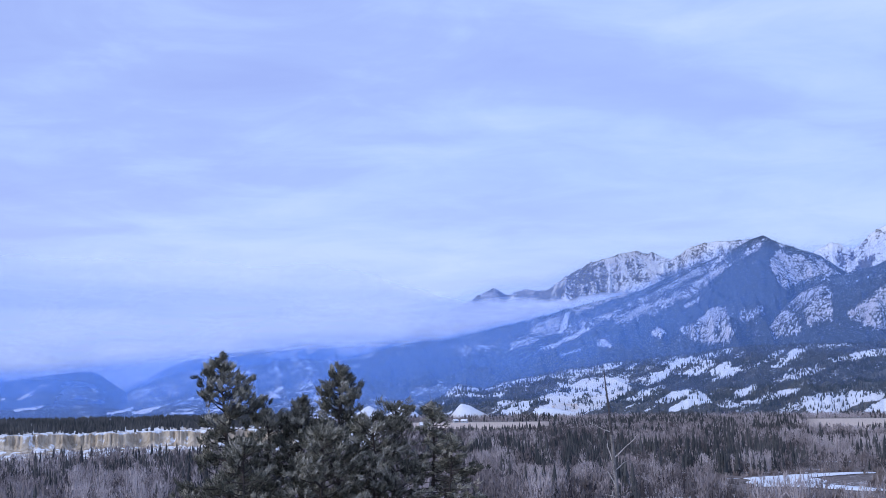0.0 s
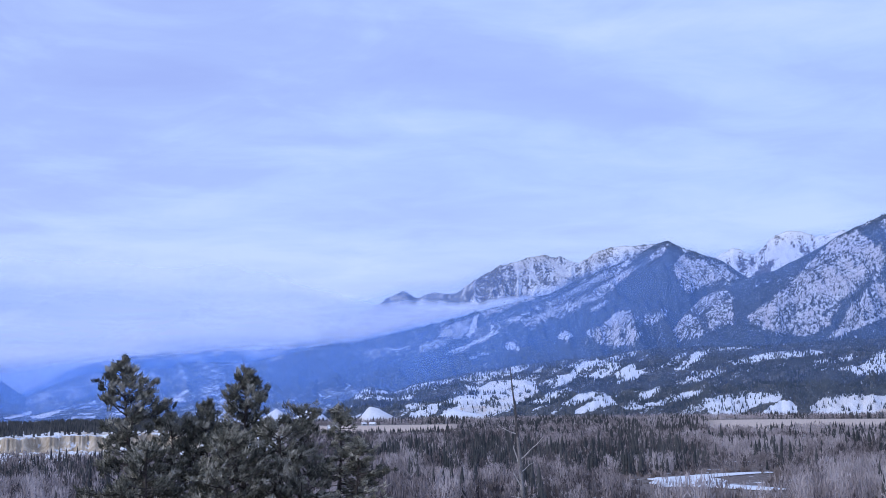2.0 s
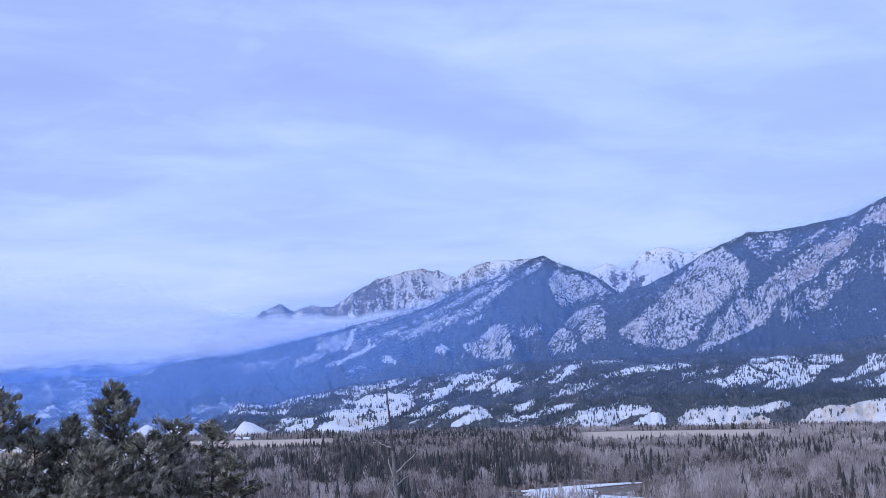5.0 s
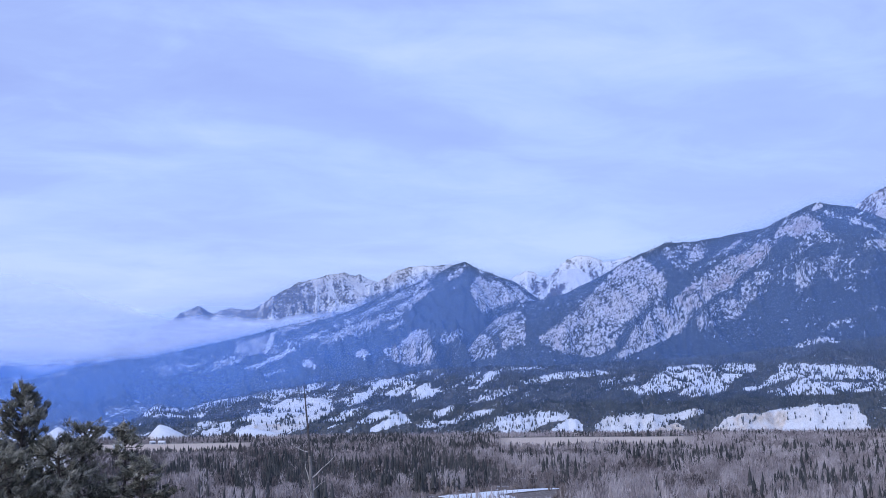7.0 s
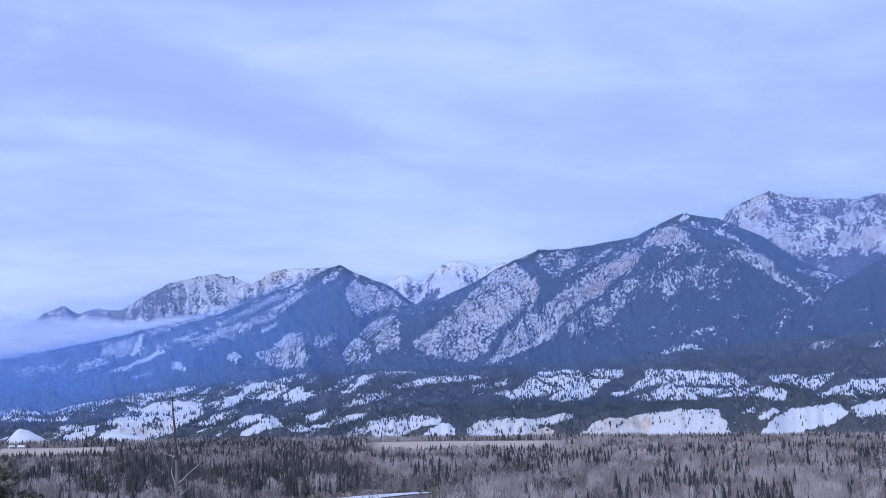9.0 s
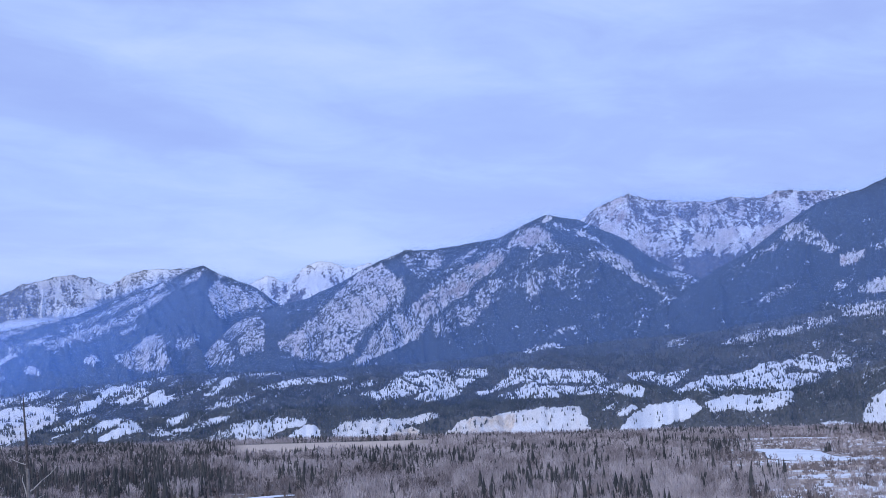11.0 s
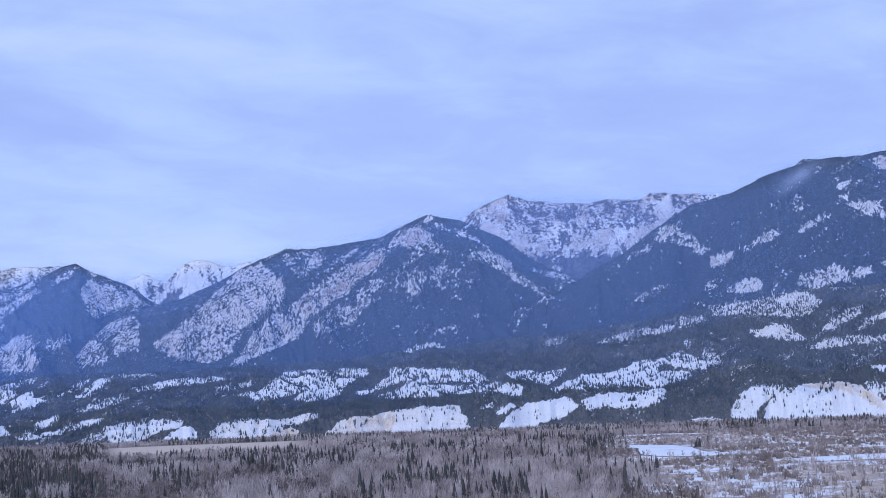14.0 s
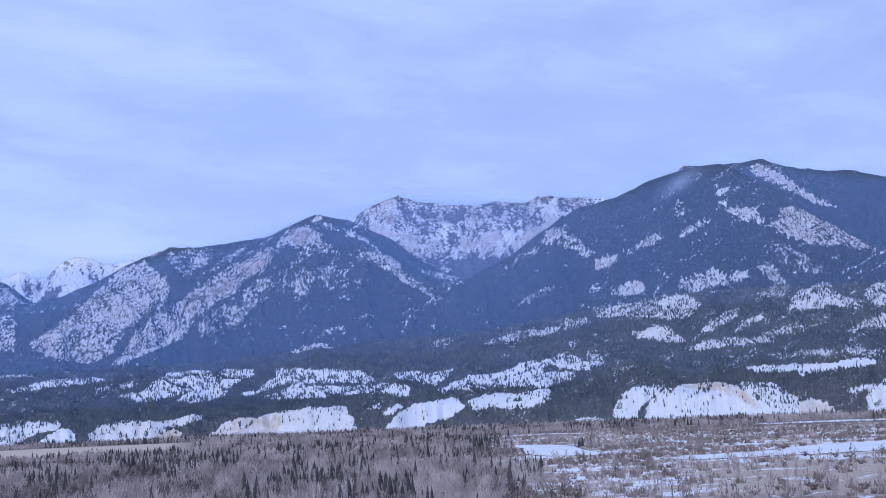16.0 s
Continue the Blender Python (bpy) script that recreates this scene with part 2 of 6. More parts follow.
def fbm(x, y, octaves=5, gain=0.5):
    x, y = np.asarray(x, float), np.asarray(y, float)
    total, amp, norm = 0.0, 1.0, 0.0
    for k in range(octaves):
        total, norm = total + amp * value_noise(x * 2 ** k + 17.3 * k, y * 2 ** k + 9.1 * k), norm + amp
        amp *= gain
    return total / norm


def ridged(x, y, octaves=5):
    total, amp, norm = 0.0, 1.0, 0.0
    for k in range(octaves):
        n = 1 - np.abs(2 * value_noise(x * 2 ** k + 31.7 * k, y * 2 ** k + 5.3 * k) - 1)
        total, norm, amp = total + amp * n * n, norm + amp, amp * 0.5
    return total / norm


def mesh_from(name, verts, faces, material, smooth_shade=False):
    """A mesh from numpy arrays; faces is (n, 3) or (n, 4)."""
    me = bpy.data.meshes.new(name)
    verts, faces = np.asarray(verts, np.float32), np.asarray(faces, np.int32)
    n, k = faces.shape
    me.vertices.add(len(verts))
    me.vertices.foreach_set("co", verts.ravel())
    me.loops.add(n * k)
    me.loops.foreach_set("vertex_index", faces.ravel())
    me.polygons.add(n)
    me.polygons.foreach_set("loop_start", np.arange(0, n * k, k, dtype=np.int32))
    me.polygons.foreach_set("use_smooth", np.full(n, smooth_shade))
    me.materials.append(material)
    me.update(calc_edges=True)
    me.validate()
    return me


def paint(me, name, values):
    me.attributes.new(name, "FLOAT", "POINT").data.foreach_set("value", np.ascontiguousarray(values, np.float32).ravel())


def grid_faces(rows, cols, wrap=False):
    i, j = np.meshgrid(np.arange(rows - 1), np.arange(cols if wrap else cols - 1), indexing="ij")
    a, b = i * cols + j, i * cols + (j + 1) % cols
    return np.stack([a, b, b + cols, a + cols], -1).reshape(-1, 4)


def at(bearing, distance, z=0.0):
    b = np.radians(bearing)
    return np.stack(np.broadcast_arrays(distance * np.sin(b), distance * np.cos(b), z), -1)


def bearing_of(x, y):
    return np.degrees(np.arctan2(x, y))


def rise_of(x, y, z):
    return np.degrees(np.arctan2(z - EYE, np.hypot(x, y)))


def ground_z(x, y):
    """The lookout's bench, its slope down to the valley, and the gently uneven valley floor."""
    q = 0.34 * x + 0.94 * y
    rim = 34.4 * (1 - smooth(3, 150, q + 6 * (fbm(x / 30, y / 30, 3) - 0.5)))
    return rim + 0.6 * (fbm(x / 90 + 40, y / 90, 3) - 0.5)


PATCHES = {}


def patch(where, openness, rock, *corners):
    """A face of a slope: how open its wood is (below 0: closed to that share, whatever lies round it), how much rock or clay shows, its corners (bearing, rise)."""
    openness = openness if openness < 0 or where == "far" else 0.16 + 0.80 * openness if where == "hill" else (0.24 if where == "front" else 0.16) + 0.68 * openness
    rock = rock if where == "hill" else 0.35 + 0.65 * rock
    PATCHES.setdefault(where, []).append((openness, rock, np.array(corners)))


def depth_inside(corners, b, e):
    """Degrees from the nearest edge of an outline; negative outside it."""
    near, inside = np.full(b.shape, 99.0), np.zeros(b.shape, bool)
    for (x0, y0), (x1, y1) in zip(corners, np.roll(corners, -1, axis=0)):
        dx, dy = x1 - x0, y1 - y0
        t = np.clip(((b - x0) * dx + (e - y0) * dy) / (dx * dx + dy * dy + 1e-9), 0, 1)
        near = np.minimum(near, np.hypot(b - x0 - t * dx, e - y0 - t * dy))
        if dy:
            inside ^= ((y0 > e) != (y1 > e)) & (b < x0 + (e - y0) * dx / dy)
    return np.where(inside, near, -near)


def openness(wheres, b, e, base, fray=1.0, streaks=0.0):
    snow, rock = np.array(base, float), np.zeros_like(b)
    wob_b, wob_e = fbm(b * 3.1, e * 3.1, 4, 0.6) - 0.5, fbm(b * 3.1 + 50, e * 3.1 + 50, 4, 0.6) - 0.5
    ragged = fray * (fbm(b * 9.0, e * 6.0, 3, 0.6) - 0.5)
    fall = fbm(b * 5.5 - 1.5 * e, e * 1.8 + 9, 3, 0.55)
    for where in wheres:
        for op, rk, corners in PATCHES.get(where, ()):
            (b0, e0), (b1, e1) = corners.min(axis=0) - 0.6, corners.max(axis=0) + 0.6
            near = (b > b0) & (b < b1) & (e > e0) & (e < e1)
            if not near.any():
                continue
            d = depth_inside(corners, b[near] + 0.34 * wob_b[near], e[near] + 0.17 * wob_e[near])
            if op < 0:
                k = smooth(-0.12, 0.12, d + 0.25 * ragged[near])
                snow[near], rock[near] = snow[near] * (1 - k) + k * (0.6 * snow[near] - 0.3 - op), np.maximum(rock[near], rk * k)
                continue
            soft = 0.035 + 0.25 * max(0.0, 0.95 - op)
            k = smooth(-soft, soft, d + (0.055 if where in ("hill", "right") else 0.0) + (0.06 + 0.8 * soft) * ragged[near])
            if streaks:
                k = k * (1 - streaks * max(0.0, 0.95 - op) * 2.2 * (fall[near] - 0.42))
            snow[near], rock[near] = np.maximum(snow[near], op * k), np.where(k > 0.05, np.maximum(rock[near] * (1 - k), rk * k), rock[near])
    return snow, rock


def glades(b, e, amount):
    """Many small unnamed glades, slanting up to the right."""
    along, across = 0.91 * b + 0.42 * e, 0.91 * e - 0.42 * b
    n = fbm(along * 0.95 + 0.4 * fbm(b, e, 2), across * 5.2, 4, 0.58)
    return amount * smooth(0.54, 0.64, n)


def tube(path, radii, sides=6):
    """A tapered tube along a path; open ends closed by shrinking."""
    path = [Vector(p) for p in path]
    V, F = [], []
    for i, p in enumerate(path):
        d = (path[min(i + 1, len(path) - 1)] - path[max(i - 1, 0)]).normalized()
        u = d.orthogonal().normalized()
        w = d.cross(u)
        for k in range(sides):
            a = 2 * math.pi * k / sides
            V.append(p + (u * math.cos(a) + w * math.sin(a)) * radii[i])
    for i in range(len(path) - 1):
        for k in range(sides):
            a, b = i * sides + k, i * sides + (k + 1) % sides
            F += [(a, b, b + sides), (a, b + sides, a + sides)]
    return np.array([tuple(v) for v in V]), np.array(F)


def part(name, mesh, parent, label=""):
    ob = new(name, mesh)
    ob.parent = parent
    return tagged(ob, label)


# ---- mountains and foothills ----
class Slope:
    """A mountain front: crest (bearing, rise) at a distance, falling to a foot nearer by; its height at any bearing and share s of the way up."""

    def __init__(self, crest, crest_distance, foot_distance, foot_height, curve, relief, spur, lean, rough, seed):
        self.cb, self.ce = zip(*crest)
        self.rc, self.rb, self.zb = crest_distance, foot_distance, foot_height
        self.curve, self.relief, self.spur, self.lean, self.rough, self.seed = curve, relief, spur, lean, rough, seed
        self.along = 0.8 * max(self.ce) / spur

    def at(self, b, s):
        jag = self.rough * (fbm(b * 2.2 + self.seed, b * 0 + self.seed, 5, 0.62) - 0.5)
        e = np.interp(b, self.cb, self.ce) + jag * np.clip(s, 0, 1) ** 12
        r = self.rb + (self.rc - self.rb) * s
        top = EYE + self.rc * np.tan(np.radians(e))
        z = self.zb + (top - self.zb) * np.power(np.clip(s, 0, 1), self.curve)
        u = (b + self.lean * s) / self.spur
        folds = ridged(u + self.seed + 0.5 * fbm(b * 0.7, s * 3, 3), s * self.along + self.seed, 5) - 0.45
        wall = np.sin(np.pi * np.clip(s, 0, 1)) ** 0.8
        size = np.clip((top - self.zb) / 400, 0.15, 1.2)
        return r, z + self.relief * size * folds * wall

    def folds(self, b, s):
        u = (b + self.lean * s) / self.spur
        return ridged(u + self.seed + 0.5 * fbm(b * 0.7, s * 3, 3), s * self.along + self.seed, 5) - 0.45


def glade_share(b, amount, west):
    return amount * np.interp(b, (12, 23, 26, 50, 60), (west, 0.22 * west, 0.25, 0.25, 0.5))


def mountain(label, slope, b0, b1, step, rows, wheres, base_snow, material, back=320.0, category="mountain", folds=0.3, fray=1.0, streaks=0.35, rock_share=0.0, glade=0.0, gullies=0.0, west_glade=1.15):
    bs = np.arange(b0, b1 + step / 2, step)
    ss = np.linspace(0, 1, rows)
    B, S = np.meshgrid(bs, ss)
    R, Z = slope.at(B, S)
    P = at(B, R, Z)
    def cover(b, s, p):
        e = rise_of(p[..., 0], p[..., 1], p[..., 2])
        base = np.clip(base_snow(b, s, p[..., 2]) + folds * slope.folds(b, s) + glades(b, e, glade_share(b, glade, west_glade)), -0.3, 1)
        snow, rock = openness(wheres, b, e, base, fray, streaks)
        # Wooded gullies slant down through the open slopes.
        dip = fbm(1.5 * b - 2.6 * e + 40, 1.1 * e + 0.9 * b, 4, 0.6)
        return np.clip(snow - gullies * (1 + 0.7 * smooth(0.18, 0.10, s)) * smooth(0.50, 0.62, dip), -0.3, 1), rock

    slope.cover = cover
    snow, rock = cover(B, S, P)
    rock = np.maximum(rock, rock_share * smooth(0.45, 0.7, fbm(B * 0.9 + 3, S * 5, 4) + 0.1))
    # The far side falls away to the valley floor, and a skirt closes the foot below ground.
    rc, zc = slope.at(bs, np.ones_like(bs))
    far1, far2 = at(bs, rc + 0.4 * back, zc * 0.55), at(bs, rc + back, np.full_like(bs, -6.0))
    foot = at(bs, slope.rb - 4.0, np.full_like(bs, -6.0))
    V = np.concatenate([foot[None], P, far1[None], far2[None]])
    pad = lambda a: np.concatenate([a[:1], a, a[-1:], a[-1:]])
    me = mesh_from("mountain", V.reshape(-1, 3), grid_faces(rows + 3, len(bs)), material, True)
    paint(me, "snow", pad(snow))
    paint(me, "rock", pad(rock))
    return tagged(new("hill" if category == "hill" else "mountain", me), label, category, kind="structure")


patch("middle", .64, .35, (23.55, 6.87), (24.36, 7.57), (25.46, 7.93), (26.15, 7.42), (26.84, 6.56), (26.42, 5.71), (25.32, 5.02), (24.64, 4.61), (23.97, 3.37), (23.04, 2.83), (21.59, 3.01), (20.28, 3.58), (20.02, 4.00), (20.66, 4.40), (21.57, 4.94), (22.35, 5.62), (22.88, 6.31))
patch("middle", .70, .85, (26.70, 5.57), (27.82, 6.40), (28.81, 7.11), (29.81, 7.67), (30.97, 8.23), (32.13, 8.73), (32.58, 9.51), (33.75, 9.69), (34.53, 9.18), (34.32, 8.74), (33.58, 8.56), (32.42, 8.49), (31.53, 7.64), (30.66, 6.93), (29.94, 6.22), (28.94, 5.67), (27.95, 5.06), (26.97, 4.62))
patch("middle", .62, .3, (26.56, 5.57), (25.46, 4.88), (24.91, 4.05), (24.10, 2.95), (23.84, 2.73), (25.05, 3.15), (26.42, 3.87), (27.30, 3.99), (28.03, 4.83), (27.25, 5.24))
patch("middle", .85, .1, (23.70, 2.68), (24.10, 2.95), (25.18, 3.34), (26.42, 3.87), (26.97, 4.28), (27.19, 4.00), (26.42, 3.59), (25.05, 3.06))
patch("middle", .44, .1, (26.49, 8.41), (27.83, 8.55), (29.25, 8.54), (28.82, 7.82), (28.11, 7.40), (27.68, 6.83), (27.26, 7.12), (26.71, 7.70))
patch("middle", .58, .5, (29.10, 7.91), (30.40, 8.67), (30.69, 8.75), (30.54, 8.46), (29.53, 7.73), (28.96, 7.53))
patch("middle", .55, .3, (31.85, 9.23), (33.02, 9.70), (33.76, 9.78), (32.43, 9.36), (31.55, 8.94), (31.11, 8.57))
patch("middle", .9, .1, (33.76, 9.83), (34.27, 10.20), (34.73, 10.14), (34.49, 9.97), (34.05, 9.80))
patch("middle", .40, .1, (29.51, 5.94), (30.66, 6.64), (32.11, 7.34), (33.27, 7.60), (33.85, 7.30), (33.54, 6.72), (32.38, 6.32), (31.21, 5.62), (30.35, 4.78), (29.49, 4.37), (28.64, 4.25), (28.08, 3.97), (27.95, 4.55), (28.79, 5.24))
patch("middle", .38, 0, (32.68, 7.03), (34.15, 7.58), (35.32, 7.55), (36.48, 7.23), (36.76, 6.63), (35.28, 6.24), (34.11, 6.13), (32.95, 5.87))
patch("middle", .5, .1, (33.29, 8.48), (34.18, 8.89), (34.76, 8.79), (35.34, 8.43), (35.77, 8.13), (35.33, 8.08), (34.16, 8.17), (33.27, 7.60), (32.68, 7.33))
patch("middle", .7, 0, (35.51, 9.51), (36.10, 9.34), (37.12, 8.67), (37.55, 8.37), (37.11, 8.47), (36.53, 8.78), (35.94, 9.00))
patch("middle", .64, .3, (36.51, 8.10), (37.25, 8.38), (38.13, 7.91), (38.70, 7.30), (39.56, 6.68), (39.98, 6.08), (40.50, 5.71), (39.82, 5.80), (39.25, 6.20), (38.52, 6.58), (37.95, 7.12), (36.93, 7.51), (36.21, 7.97))
patch("middle", .56, .2, (39.43, 7.28), (40.31, 7.10), (41.19, 6.92), (41.77, 6.60), (42.12, 6.32), (41.32, 6.38), (40.59, 6.62), (39.72, 6.94))
patch("middle", .8, 0, (38.39, 8.81), (38.74, 8.68), (39.32, 8.28), (38.88, 8.38), (38.44, 8.60))
patch("middle", .6, .1, (34.64, 9.76), (35.07, 9.60), (35.45, 9.36), (35.07, 9.31), (34.63, 9.47))
patch("middle", .62, .1, (41.12, 5.16), (41.58, 5.52), (42.32, 5.70), (43.21, 5.80), (43.65, 5.64), (43.33, 5.27), (42.44, 5.02), (41.70, 4.99))
patch("middle", .36, 0, (37.89, 5.08), (38.77, 5.25), (39.95, 5.21), (40.38, 5.04), (39.35, 4.91), (38.32, 4.94))
patch("middle", .5, 0, (33.92, 4.04), (34.65, 4.37), (35.24, 4.55), (35.96, 4.47), (35.81, 4.13), (34.93, 4.01), (34.21, 3.89))
patch("middle", .42, 0, (36.41, 4.89), (37.30, 5.01), (37.00, 4.79), (36.41, 4.72))
patch("middle", .5, 0, (38.14, 3.96), (38.88, 4.16), (38.58, 3.94))
patch("middle", 1, 0, (32.61, 3.16), (33.47, 3.48), (34.20, 3.57), (34.77, 3.43), (34.97, 3.28), (34.05, 3.28), (33.47, 3.19), (32.75, 3.07))
patch("right", .45, 0, (44.80, 5.29), (45.26, 5.71), (45.86, 5.97), (46.75, 6.22), (47.05, 6.21), (46.59, 5.88), (45.84, 5.54), (45.24, 5.27))
patch("right", .62, .1, (46.01, 8.75), (46.47, 9.01), (47.19, 8.83), (48.03, 8.20), (48.64, 7.64), (48.28, 7.45), (47.43, 7.94), (46.72, 8.27), (46.14, 8.45))
patch("right", .52, .4, (43.95, 7.18), (44.77, 7.64), (45.68, 8.18), (46.60, 8.86), (47.07, 9.27), (47.27, 9.17), (46.43, 8.43), (45.67, 7.89), (44.61, 7.35), (44.01, 7.03))
patch("right", .9, .9, (48.68, 6.85), (48.85, 7.27), (49.45, 7.53), (49.79, 7.45), (49.86, 7.16), (49.27, 6.90))
patch("right", .64, .1, (50.12, 7.58), (50.92, 8.02), (51.81, 8.39), (52.23, 8.28), (51.93, 8.01), (50.91, 7.73), (50.31, 7.48))
patch("right", .7, .1, (53.03, 8.31), (53.54, 8.65), (54.27, 8.99), (54.74, 8.95), (54.24, 8.65), (53.52, 8.36))
patch("right", .66, .1, (55.42, 9.41), (56.13, 9.50), (56.80, 9.30), (57.04, 8.85), (57.41, 8.34), (57.01, 8.49), (56.35, 8.77), (55.82, 9.10))
patch("right", .68, .55, (57.69, 8.43), (58.17, 9.23), (58.58, 9.28), (59.35, 8.84), (60.37, 8.28), (61.00, 7.94), (61.37, 7.63), (61.96, 7.03), (61.56, 6.84), (61.07, 7.24), (60.01, 7.20), (58.98, 7.56), (58.07, 8.06))
patch("right", 1, 0, (54.98, 10.22), (55.36, 10.42), (55.65, 10.50), (55.52, 10.32), (55.11, 10.15))
patch("right", .36, 0, (52.60, 9.49), (53.21, 10.02), (53.47, 9.71), (53.15, 9.16), (52.71, 9.05))
patch("right", .38, 0, (57.08, 7.58), (57.90, 7.65), (58.93, 7.01), (59.92, 6.09), (59.63, 5.83), (58.60, 6.19), (57.57, 6.83))
patch("right", .6, 0, (56.72, 6.42), (57.41, 6.56), (57.78, 6.11), (58.28, 5.66), (58.26, 5.32), (57.47, 5.66), (56.95, 5.89))
patch("right", .52, 0, (57.46, 5.43), (58.27, 5.52), (57.69, 5.00), (56.58, 4.73), (56.33, 4.95))
patch("right", .68, .05, (52.93, 6.02), (53.94, 6.38), (54.78, 6.47), (55.32, 6.15), (56.15, 6.23), (56.27, 5.94), (55.29, 5.72), (54.30, 5.50), (53.30, 5.28), (52.76, 5.60))
patch("right", .85, .1, (49.32, 5.45), (49.93, 5.91), (50.52, 6.13), (51.08, 5.99), (51.05, 5.55), (50.33, 5.39))
patch("right", .46, 0, (51.36, 5.97), (51.96, 6.37), (52.53, 6.33), (52.21, 5.92), (51.62, 5.61))
patch("right", .6, 0, (48.12, 5.71), (48.49, 6.04), (49.07, 6.10), (48.76, 5.68))
patch("right", .78, .2, (48.42, 4.83), (49.58, 4.91), (51.01, 4.98), (52.17, 5.20), (53.30, 5.22), (53.82, 4.67), (53.22, 4.14), (52.37, 4.01), (51.25, 4.25), (50.12, 4.36), (48.68, 4.32))
patch("right", .6, 0, (46.95, 4.41), (48.24, 4.26), (48.37, 3.96), (47.49, 3.80), (46.91, 3.83))
patch("right", .9, .1, (50.34, 3.37), (51.21, 3.64), (52.06, 3.69), (52.59, 3.17), (52.99, 2.84), (52.29, 2.87), (51.18, 3.16), (50.47, 3.19))
patch("right", .62, 0, (53.72, 3.26), (54.32, 3.93), (55.18, 4.31), (55.73, 4.33), (55.57, 4.00), (54.85, 3.62), (54.28, 3.34))
patch("right", .66, 0, (55.38, 3.28), (55.97, 3.81), (56.81, 4.07), (56.84, 3.84), (56.07, 3.41))
patch("right", .78, .05, (58.04, 4.27), (58.49, 4.94), (59.05, 5.18), (59.60, 5.42), (59.98, 5.31), (60.60, 4.79), (61.33, 4.33), (61.57, 4.04), (60.80, 4.09), (60.03, 4.28), (59.49, 4.18), (58.69, 4.09))
patch("right", .78, 0, (61.63, 4.72), (62.05, 5.10), (63.45, 5.18), (63.61, 4.16), (61.96, 4.15))
patch("right", .66, 0, (60.44, 2.96), (61.25, 3.32), (62.04, 3.59), (63.32, 3.78), (63.50, 2.96), (61.48, 3.03), (60.69, 2.86))
patch("right", .56, 0, (56.59, 3.10), (58.10, 3.43), (58.91, 3.52), (59.42, 3.35), (58.60, 2.98), (57.52, 2.91))
patch("right", .78, 0, (52.97, 2.53), (53.96, 2.82), (55.35, 2.94), (56.98, 2.88), (57.23, 2.64), (55.33, 2.58), (53.65, 2.38))
patch("right", .6, 0, (56.37, 1.93), (57.46, 2.15), (59.06, 2.18), (61.14, 2.09), (63.15, 1.93), (62.62, 1.63), (59.03, 1.80), (57.44, 1.85))
patch("right", .6, 0, (42.51, 3.21), (43.40, 3.55), (44.59, 3.85), (45.75, 3.88), (46.64, 4.04), (46.47, 3.62), (45.44, 3.52), (44.26, 3.07), (43.09, 3.12))
patch("right", .55, 0, (39.88, 3.46), (40.77, 3.62), (41.35, 3.60), (40.75, 3.22), (40.02, 3.25))
patch("rightback", .7, .6, (56.13, 11.34), (57.12, 11.58), (57.92, 11.17), (58.68, 10.53), (59.70, 9.73), (60.70, 9.05), (60.18, 9.10), (59.15, 9.62), (58.12, 10.28), (57.20, 10.82))
patch("rightback", .5, .3, (53.32, 11.53), (53.76, 11.78), (54.32, 11.67), (54.59, 11.48))
patch("rightback", .6, .1, (62.23, 8.59), (63.00, 9.06), (63.57, 9.19), (63.52, 8.60))
patch("cirque", .75, .9, (37.16, 9.99), (38.06, 10.40), (38.49, 9.95), (38.03, 9.46), (37.59, 9.68))
patch("hill", .48, 0, (17.77, 2.56), (18.77, 2.67), (20.81, 2.48), (20.56, 2.27), (18.78, 2.18), (17.78, 2.13))
patch("hill", .85, 0, (19.29, 1.68), (20.30, 1.95), (21.33, 2.11), (22.91, 2.15), (23.49, 2.05), (22.12, 1.90), (20.56, 1.75), (19.42, 1.57))
patch("hill", .66, 0, (23.04, 1.59), (23.97, 1.76), (25.18, 1.88), (24.91, 1.67), (23.97, 1.51), (23.58, 1.22), (23.18, 1.31))
patch("hill", .86, 0, (24.11, 1.20), (25.32, 1.38), (26.14, 1.91), (26.69, 2.23), (28.07, 2.36), (28.91, 2.30), (28.62, 1.97), (27.92, 1.43), (26.96, 1.18), (25.86, 0.94), (25.05, 0.97), (24.92, 1.17))
patch("hill", .84, 0, (26.96, 0.96), (27.79, 1.43), (28.62, 1.83), (29.47, 2.37), (30.74, 2.33), (30.88, 2.04), (30.31, 1.91), (29.60, 1.51), (29.31, 1.10), (28.48, 0.90), (27.51, 0.82))
patch("hill", .82, 0, (30.30, 1.15), (31.15, 1.46), (31.87, 1.86), (32.02, 2.29), (33.74, 2.31), (34.02, 1.93), (33.15, 1.76), (32.29, 1.62), (31.43, 1.30), (30.58, 1.02))
patch("hill", .85, 0, (32.28, 1.27), (33.44, 1.66), (33.74, 2.23), (35.18, 2.18), (36.62, 1.98), (37.04, 1.53), (36.32, 1.47), (35.16, 1.60), (34.01, 1.50))
patch("hill", .9, 0, (31.43, 0.93), (32.57, 1.24), (33.72, 1.37), (35.73, 1.29), (37.77, 1.36), (38.78, 1.18), (38.68, 0.75), (37.75, 0.84), (36.30, 1.04), (35.15, 0.94), (33.71, 0.82), (31.99, 0.80))
patch("hill", .8, 0, (38.07, 1.78), (38.66, 1.99), (39.82, 1.77), (40.99, 1.96), (40.84, 1.67), (40.09, 1.24), (39.22, 1.45), (38.50, 1.56))
